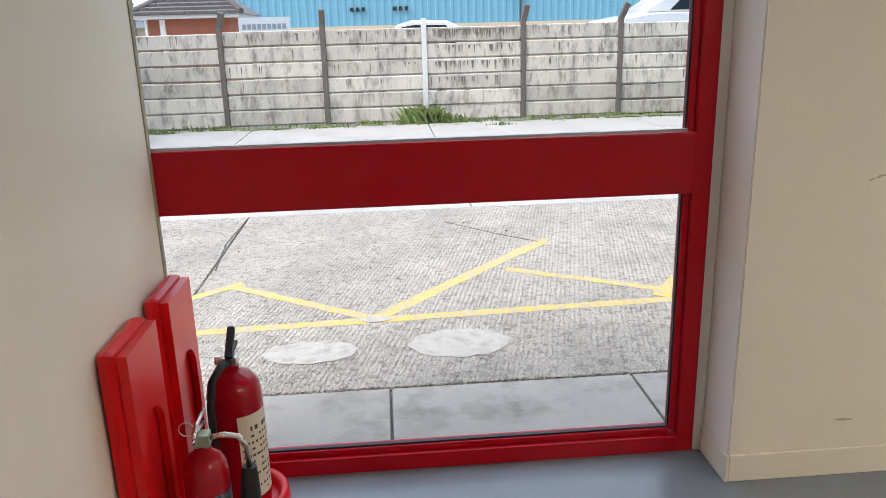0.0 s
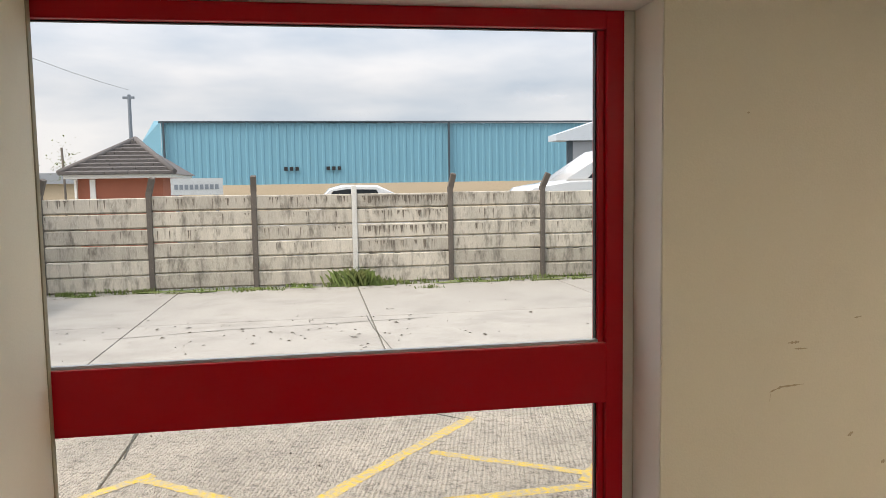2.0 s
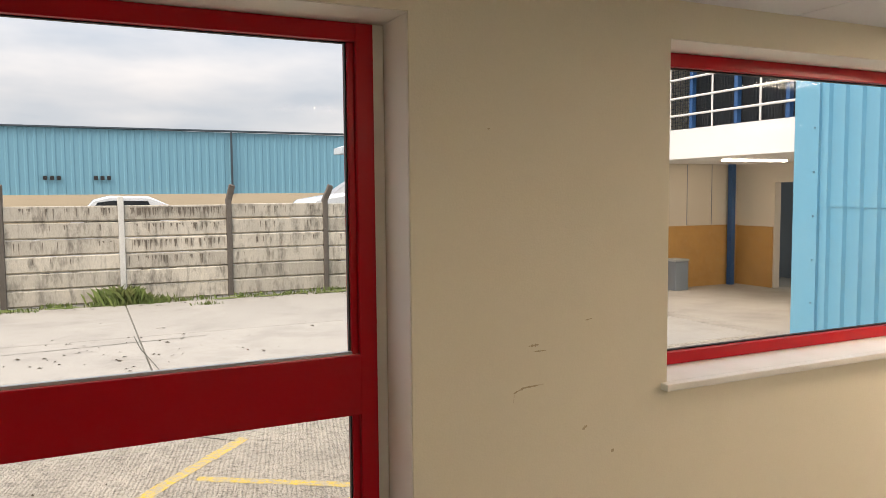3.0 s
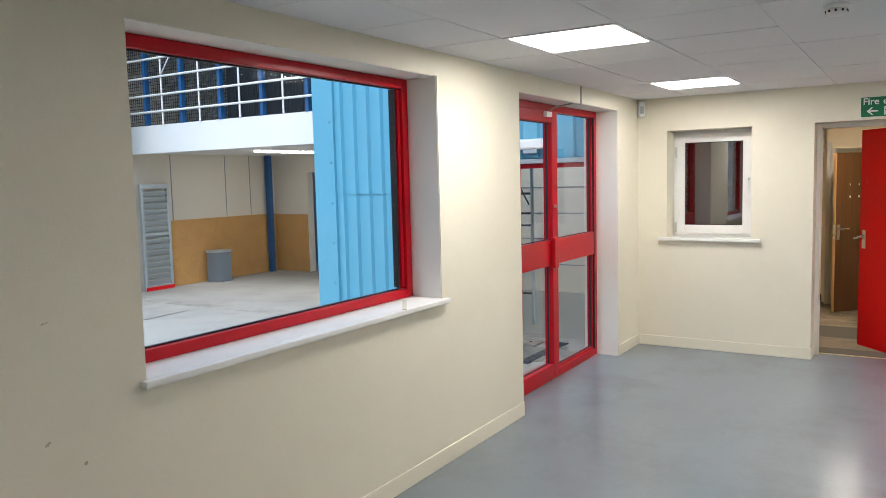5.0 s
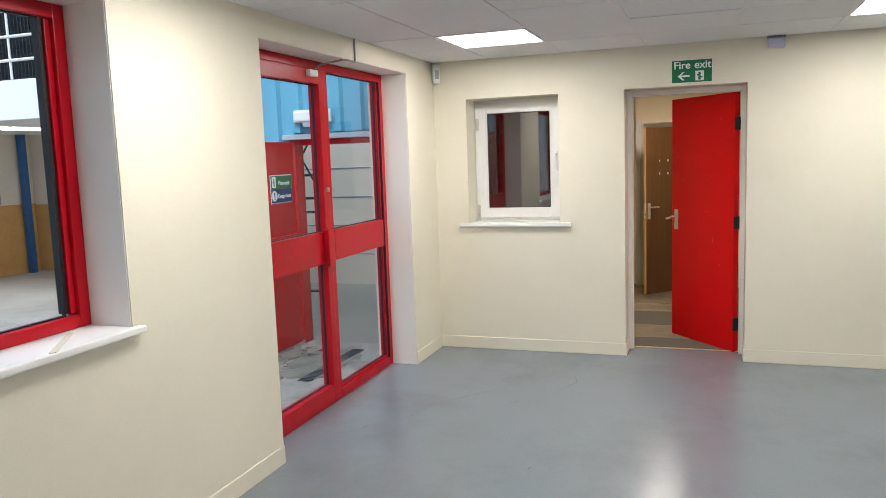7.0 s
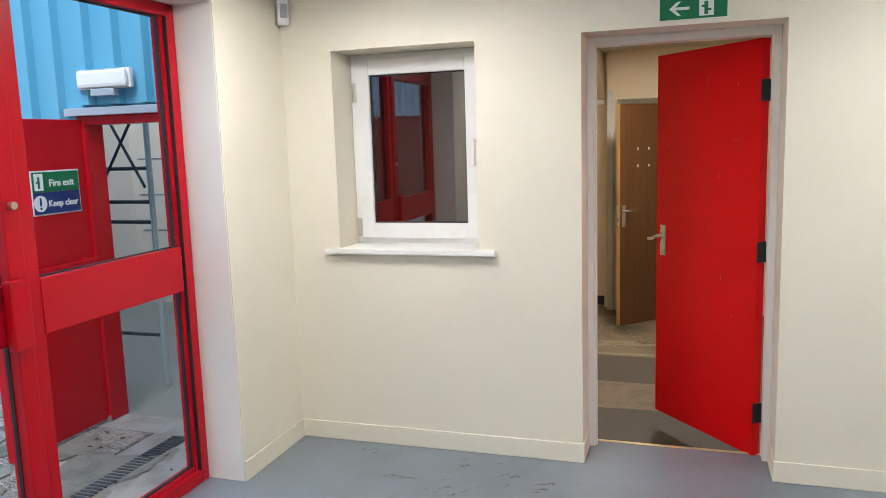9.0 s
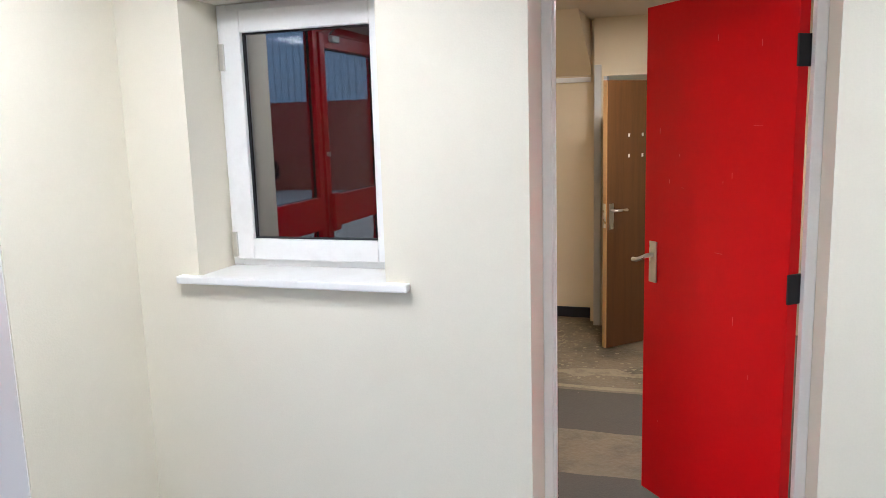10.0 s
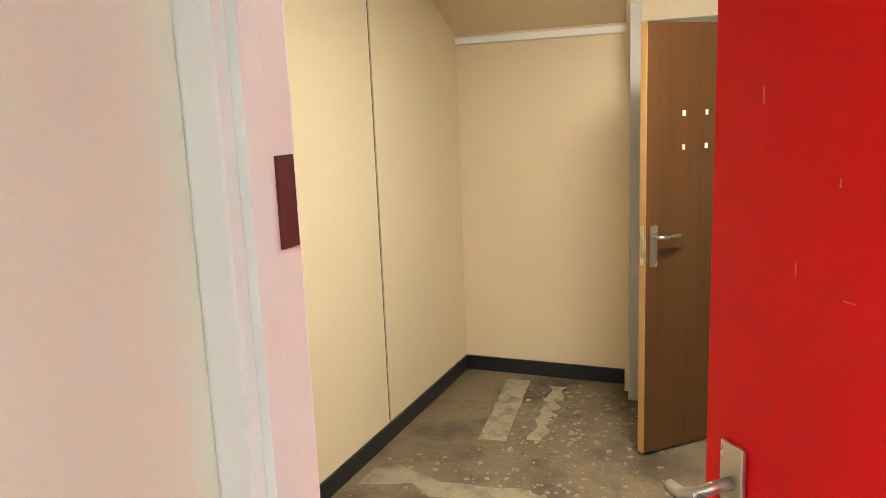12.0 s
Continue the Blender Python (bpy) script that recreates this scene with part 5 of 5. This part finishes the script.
mt = Matrix.Translation((7.765, 3.852, 1.41)) @ Matrix(((1, 0, 0, 0), (0, 0, -1, 0), (0, 1, 0, 0), (0, 0, 0, 1)))
part("pictogram", boxes((7.612, 7.672, 3.8515, 3.8528, 1.39, 1.482)), SIGNW, sg, "white door pictogram")
part("figure", boxes((7.634, 7.648, 3.850, 3.8514, 1.40, 1.465), (7.622, 7.634, 3.850, 3.8514, 1.43, 1.44)), GREEN, sg)
part("pictogram", cyl(bmesh.new(), (7.642, 3.8528, 1.318), (7.642, 3.8515, 1.318), 0.045, n=24), SIGNW, sg2, "white warning disc")
part("exclamation", boxes((7.636, 7.648, 3.850, 3.8514, 1.305, 1.35), (7.636, 7.648, 3.850, 3.8514, 1.285, 1.297)), NAVY, sg2)
lettering("Fire exit", 0.054, mt @ Matrix.Translation((0.038, 0, 0)), SIGNW, rl)
lettering("Keep clear", 0.050, Matrix.Translation((0.04, 0, -0.112)) @ mt, SIGNW, rl)
part("sign_border", boxes((7.592, 7.938, 3.857, 3.8598, 1.252, 1.26), (7.592, 7.938, 3.857, 3.8598, 1.49, 1.498), (7.592, 7.60, 3.857, 3.8598, 1.26, 1.49), (7.93, 7.938, 3.857, 3.8598, 1.26, 1.49)), SIGNW, rl)
part("passage", boxes((11.3, 11.4, OUT + 0.02, 6.3, -0.3, 3)), PLASTER, rd, "pale block wall behind the doorway")
for zz in (0.32, 0.71, 1.10, 1.49):
    part("wall_joint", boxes((11.294, 11.3, OUT + 0.02, 6.2, zz, zz + 0.014)), GREYM, rd)
bk = thing("wall_light", "white bulkhead lamp on the blue cladding", "wall light", (UX - 0.05, 3.62, 2.0))
part("base", boxes((UX - 0.075, UX - 0.046, 3.44, 3.80, 1.945, 2.055), bevel=0.006), UPVC, bk)
part("cover", boxes((UX - 0.105, UX - 0.076, 3.45, 3.79, 1.95, 2.05), bevel=0.02), UPVC, bk, "white plastic cover")
part("grille", boxes((UX - 0.10, UX - 0.05, 3.54, 3.70, 1.905, 1.9445), bevel=0.004), GALV, bk)
# ladder frame stored inside the doorway
ld = thing("trestle", "dark metal lattice frame inside the doorway", "trestle", (8.7, 4.2, GZ))
for y in (3.97, 4.42):
    part("upright", cyl(bmesh.new(), (8.7, y, GZ), (8.7, y, 1.95), 0.02, n=8), GALV if y < 4 else MESHM, ld)
for z in (0.3, 0.8, 1.10, 1.24, 1.47, 1.88):
    part("rung", cyl(bmesh.new(), (8.7, 3.97, z), (8.7, 4.42, z), 0.013, n=8), MESHM, ld)
for y0, z0_, y1, z1_ in ((4.30, 1.88, 4.0, 1.34), (4.03, 1.86, 4.36, 1.36)):
    part("brace", cyl(bmesh.new(), (8.68, y0, z0_), (8.68, y1, z1_), 0.010, n=8), MESHM, ld)
# drain grating
dg = thing("drain_channel", "dark slotted drain grating in the paving", "drain", (7.5, 3.25, GZ))
part("channel", boxes((6.9, 7.88, 3.18, 3.30, GZ - 0.03, GZ + 0.004)), MESHM, dg)
for k in range(30):
    part("bar", boxes((6.92 + k * 0.032, 6.936 + k * 0.032, 3.19, 3.29, GZ + 0.0042, GZ + 0.012)), MESHM, dg)

# ---- beyond the fence ----
fb = thing("warehouse", "long blue corrugated warehouse behind the fence", "warehouse", (6, 45, 0))
bm = bmesh.new()
pts = []
x = -8.0
while x < 44:
    for dx, o in ((0, 0), (0.22, 0), (0.27, 0.035), (0.38, 0.035)):
        pts.append((x + dx, 45 - o))
    x += 0.43
for (xa, ya), (xb, yb) in zip(pts, pts[1:]):
    bm.faces.new([bm.verts.new(p_) for p_ in ((xa, ya, 1.8), (xb, yb, 1.8), (xb, yb, 5.38 - 0.004 * (xb + 8)), (xa, ya, 5.38 - 0.004 * (xa + 8)))])
part("cladding", bm, FARBLUE, fb)
part("base_wall", boxes((-8.0, 44, 44.85, 45.3, -1, 1.85)), BEIGE, fb, "beige masonry base wall")
bm = bmesh.new()
bm.faces.new([bm.verts.new(p_) for p_ in ((-8.02, 45, 1.0), (-8.02, 45, 5.46), (-8.65, 46.5, 5.6), (-9.35, 46.5, 4.4), (-9.35, 46.5, 1.0))])
part("end_wall", bm, FARBLUE, fb)
part("roof_edge", boxes((-8.1, 44, 44.8, 45.3, 5.36, 5.44)), DARKEDGE, fb, "dark eaves gutter")
part("roof", boxes((-8.0, 44, 45.3, 60, 5.2, 5.34)), GREYROOF, fb)
for x in (-7.9, 8.2):
    part("downpipe", boxes((x, x + 0.1, 44.78, 44.9, 1.8, 5.36)), DARKEDGE, fb, "dark downpipe")
for x0 in (-1.35, 1.05):
    for k in range(3):
        part("vent", boxes((x0 + k * 0.32, x0 + 0.2 + k * 0.32, 44.85, 44.905, 2.62, 2.84)), BLACK, fb, "small dark vent")

hs = thing("brick_building", "small brick building with grey tiled hipped roof", "house", (-5.3, 25, 0))
part("wall", boxes((-6.55, -4.15, 24.2, 27.5, -1, 2.02)), BRICK, hs)
part("soffit_board", boxes((-6.85, -3.85, 23.9, 27.8, 2.02, 2.14), bevel=0.01), WHITE, hs, "white fascia board")
part("window_frame", boxes((-6.2, -6.05, 24.14, 24.2, 1.0, 2.0), (-6.62, -6.56, 24.1, 24.2, 0.5, 2.0)), WHITE, hs)
bm = bmesh.new()
n = 9
for k in range(n):
    u0, u1 = k / n, (k + 1) / n
    xl0, xr0, y0_, z0_ = -6.95 + (6.95 - 5.2) * u0, -3.75 - (5.2 - 3.75) * u0, 23.8 + 1.9 * u0, 2.14 + 1.1 * u0
    xl1, xr1, y1_, z1_ = -6.95 + (6.95 - 5.2) * u1, -3.75 - (5.2 - 3.75) * u1, 23.8 + 1.9 * u1, 2.14 + 1.1 * u1
    m_ = max(2, int((xr0 - xl0) / 0.3))
    for i in range(m_):
        a, b = i / m_, (i + 1) / m_ - 0.06 / m_
        lo = [(xl0 + (xr0 - xl0) * t, y0_ - 0.03, z0_ + 0.075) for t in (a, b)]
        hi = [(xl1 + (xr1 - xl1) * t, y1_, z1_ + 0.0) for t in (b, a)]
        bt = [(xl0 + (xr0 - xl0) * t, y0_ - 0.02, z0_) for t in (a, b)]
        vlo, vhi, vbt = [bm.verts.new(p_) for p_ in lo], [bm.verts.new(p_) for p_ in hi], [bm.verts.new(p_) for p_ in bt]
        bm.faces.new((vlo[0], vlo[1], vhi[0], vhi[1]))
        bm.faces.new((vbt[0], vbt[1], vlo[1], vlo[0]))
tagged(part("roof_tiles", bm, ROOFT, hs, "grey interlocking roof tiles"), kind="stuff")
bm = bmesh.new()
apex, bq = Vector((-5.2, 25.68, 3.22)), [Vector((-6.95, 23.82, 2.13)), Vector((-3.75, 23.82, 2.13)), Vector((-3.75, 27.9, 2.13)), Vector((-6.95, 27.9, 2.13))]
av = bm.verts.new(apex)
bv = [bm.verts.new(p_) for p_ in bq]
for i in range(4):
    bm.faces.new((bv[i], bv[(i + 1) % 4], av))
part("roof", bm, ROOFT, hs)
bm = bmesh.new()
tube(bm, [bq[0] + Vector((0, 0, 0.06)), apex + Vector((0, 0, 0.05))], 0.09, 8)
tube(bm, [bq[1] + Vector((0, 0, 0.06)), apex + Vector((0, 0, 0.05))], 0.09, 8)
part("hip_ridge", bm, ROOFT, hs, "rounded hip tiles")

ns = thing("notice_board", "white notice board with faded lettering", "sign", (-3.1, 23, 0))
part("board", boxes((-3.72, -2.28, 22.98, 23.0, 1.50, 1.98)), mat("faded_board", (0.42, 0.45, 0.46), 0.6), ns)
bm = bmesh.new()
for k in range(9):
    box(bm, -3.62 + k * 0.14, -3.52 + k * 0.14, 22.972, 22.9795, 1.66, 1.80)
part("print", bm, GREYM, ns, "grey illegible letter bars")
part("post", boxes((-3.6, -3.52, 23.0, 23.08, -0.3, 1.6), (-2.5, -2.42, 23.0, 23.08, -0.3, 1.6)), GREYM, ns)
pl = thing("utility_pole", "thin grey utility pole against the sky", "pole", (-6.2, 30, 0))
bm = bmesh.new()
cyl(bm, (-6.28, 30, -1), (-6.28, 30, 5.15), 0.09, 0.06, n=10)
part("pole", bm, GREYM, pl)
part("cap", boxes((-6.5, -6.1, 29.95, 30.05, 5.0, 5.08)), GREYM, pl)
cbm = bmesh.new()
tube(cbm, [(-6.28 - 0.35 * k, 30 - 2.2 * k, 5.0 + 0.02 * (k - 4) ** 2 + 0.12 * k) for k in range(10)], 0.006, 5)
part("cable", cbm, BLACK, pl, "thin slack overhead cable")
lo = thing("far_sheds", "low grey sheds far behind the fence", "shed", (-20, 50, 0))
part("wall", boxes((-30, -12.5, 50, 56, -1, 2.1)), BEIGE, lo)
part("roof", boxes((-30.3, -12.2, 49.6, 56.4, 2.1, 2.75)), GREYROOF, lo)
gb2 = thing("grey_building", "grey building with shallow overhanging roof", "building", (11, 30, 0))
part("wall", boxes((10.7, 20, 30.0, 30.8, -1, 3.35)), GREYROOF, gb2)
bm = bmesh.new()
prof = [(9.95, 3.38), (9.95, 3.62), (12.6, 4.45), (22, 4.45), (22, 3.38)]
va = [bm.verts.new((x, 29.8, z)) for x, z in prof]
vb = [bm.verts.new((x, 30.9, z)) for x, z in prof]
bm.faces.new(va), bm.faces.new(vb[::-1])
for i in range(5):
    bm.faces.new((va[i], vb[i], vb[(i + 1) % 5], va[(i + 1) % 5]))
part("roof", bm, mat("pale_roof", (0.45, 0.5, 0.54), 0.5), gb2)
part("post", boxes((10.5, 10.7, 30.0, 30.2, -1, 3.38)), DARKEDGE, gb2)


def car(name, label, x0, y0, length, width, z_sill, z_roof, flip=1, paint=None):
    """A parked car: lower body, cabin, glass, wheels."""
    t = thing(name, label, "car", (x0 + length / 2, y0 + width / 2, -0.09))
    def prof_mesh(pr, ya, yb, taper):
        bm = bmesh.new()
        rings_ = []
        for yy, s in ((ya, taper), (ya + (yb - ya) * 0.12, 1.0), (yb - (yb - ya) * 0.12, 1.0), (yb, taper)):
            zc = sum(p_[1] for p_ in pr) / len(pr)
            rings_.append([bm.verts.new((x0 + (u if flip > 0 else 1 - u) * length, yy, zc + (z - zc) * s)) for u, z in pr])
        for a, b in zip(rings_, rings_[1:]):
            for i in range(len(pr)):
                f = bm.faces.new((a[i], a[(i + 1) % len(pr)], b[(i + 1) % len(pr)], b[i]))
                f.smooth = True
        bm.faces.new(rings_[0]), bm.faces.new(rings_[-1][::-1])
        return bm
    zs, zr = z_sill, z_roof
    part("body", prof_mesh([(0.0, 0.25), (0.0, zs - 0.25), (0.03, zs - 0.1), (0.22, zs + 0.05), (0.95, zs + 0.05), (1.0, zs - 0.15), (1.0, 0.25)], y0, y0 + width, 0.92), paint or CARW, t)
    part("cabin", prof_mesh([(0.20, zs), (0.40, zr - 0.08), (0.50, zr), (0.75, zr - 0.02), (0.88, zr - 0.2), (0.96, zs)], y0 + 0.1, y0 + width - 0.1, 0.85), paint or CARW, t)
    part("side_window", prof_mesh([(0.30, zs + 0.08), (0.42, zr - 0.14), (0.52, zr - 0.10), (0.74, zr - 0.12), (0.84, zs + 0.08)], y0 + 0.075, y0 + 0.11, 0.98), CARG, t)
    for u in (0.18, 0.8):
        for yy in (y0 + 0.02, y0 + width - 0.22):
            bm = bmesh.new()
            cyl(bm, (x0 + u * length, yy, 0.24), (x0 + u * length, yy + 0.2, 0.24), 0.33, n=20)
            wh = part("wheel", bm, BLACK, t)
            part("rim", cyl(bmesh.new(), (x0 + u * length, yy - 0.006, 0.24), (x0 + u * length, yy + 0.206, 0.24), 0.2, n=16), GALV, wh, "pale alloy rim")
car("parked_car", "dark grey hatchback parked at the yard end", -7.4, 11.0, 3.6, 1.7, 0.85, 1.45, paint=CARD)
car("parked_van", "white van parked behind the fence", 4.95, 16.6, 4.8, 1.9, 1.70, 2.5)
car("parked_car", "white car roof showing above the fence", -0.55, 17.2, 3.0, 1.75, 0.95, 1.72)
tr = thing("small_tree", "thin distant shrub with sparse leaves", "tree", (-9.0, 33, 0))
bm = bmesh.new()
tube(bm, [(-9.6, 33, -1), (-9.55, 33, 1.5), (-9.6, 33, 3.4)], 0.05, 6)
part("trunk", bm, POSTM, tr)
bm = bmesh.new()
for i in range(160):
    q = Vector((-9.6 + rnd.gauss(0, 0.3), 33 + rnd.gauss(0, 0.3), 2.7 + rnd.gauss(0, 0.4)))
    s = rnd.uniform(0.03, 0.08)
    bm.faces.new([bm.verts.new(q + Vector((rnd.uniform(-s, s), rnd.uniform(-s, s), rnd.uniform(-s, s)))) for _ in range(3)])
part("crown", bm, GRASSM, tr)

# seen mirrored in the small window: end of the yard with a dark car
wb2 = thing("brick_unit", "red walled unit with pale ribbed upper cladding", "building", (-9, 10, GZ))
part("wall", boxes((-12.0, -7.7, 6.0, 13.9, -0.3, 2.3)), mat("red_painted_brick", (0.33, 0.055, 0.04), 0.7, var=0.1, scale=2, fine=30, bump=0.2), wb2, "dull red painted wall")
bm = bmesh.new()
for k in range(40):
    box(bm, -7.7, -7.65, 6.0 + k * 0.1975, 6.12 + k * 0.1975, 2.3, 6.0)
box(bm, -12.0, -7.7, 6.0, 13.9, 2.3, 6.0)
part("cladding", bm, mat("pale_blue_sheet", (0.55, 0.66, 0.74), 0.45, var=0.04, scale=1), wb2, "pale blue ribbed sheet")
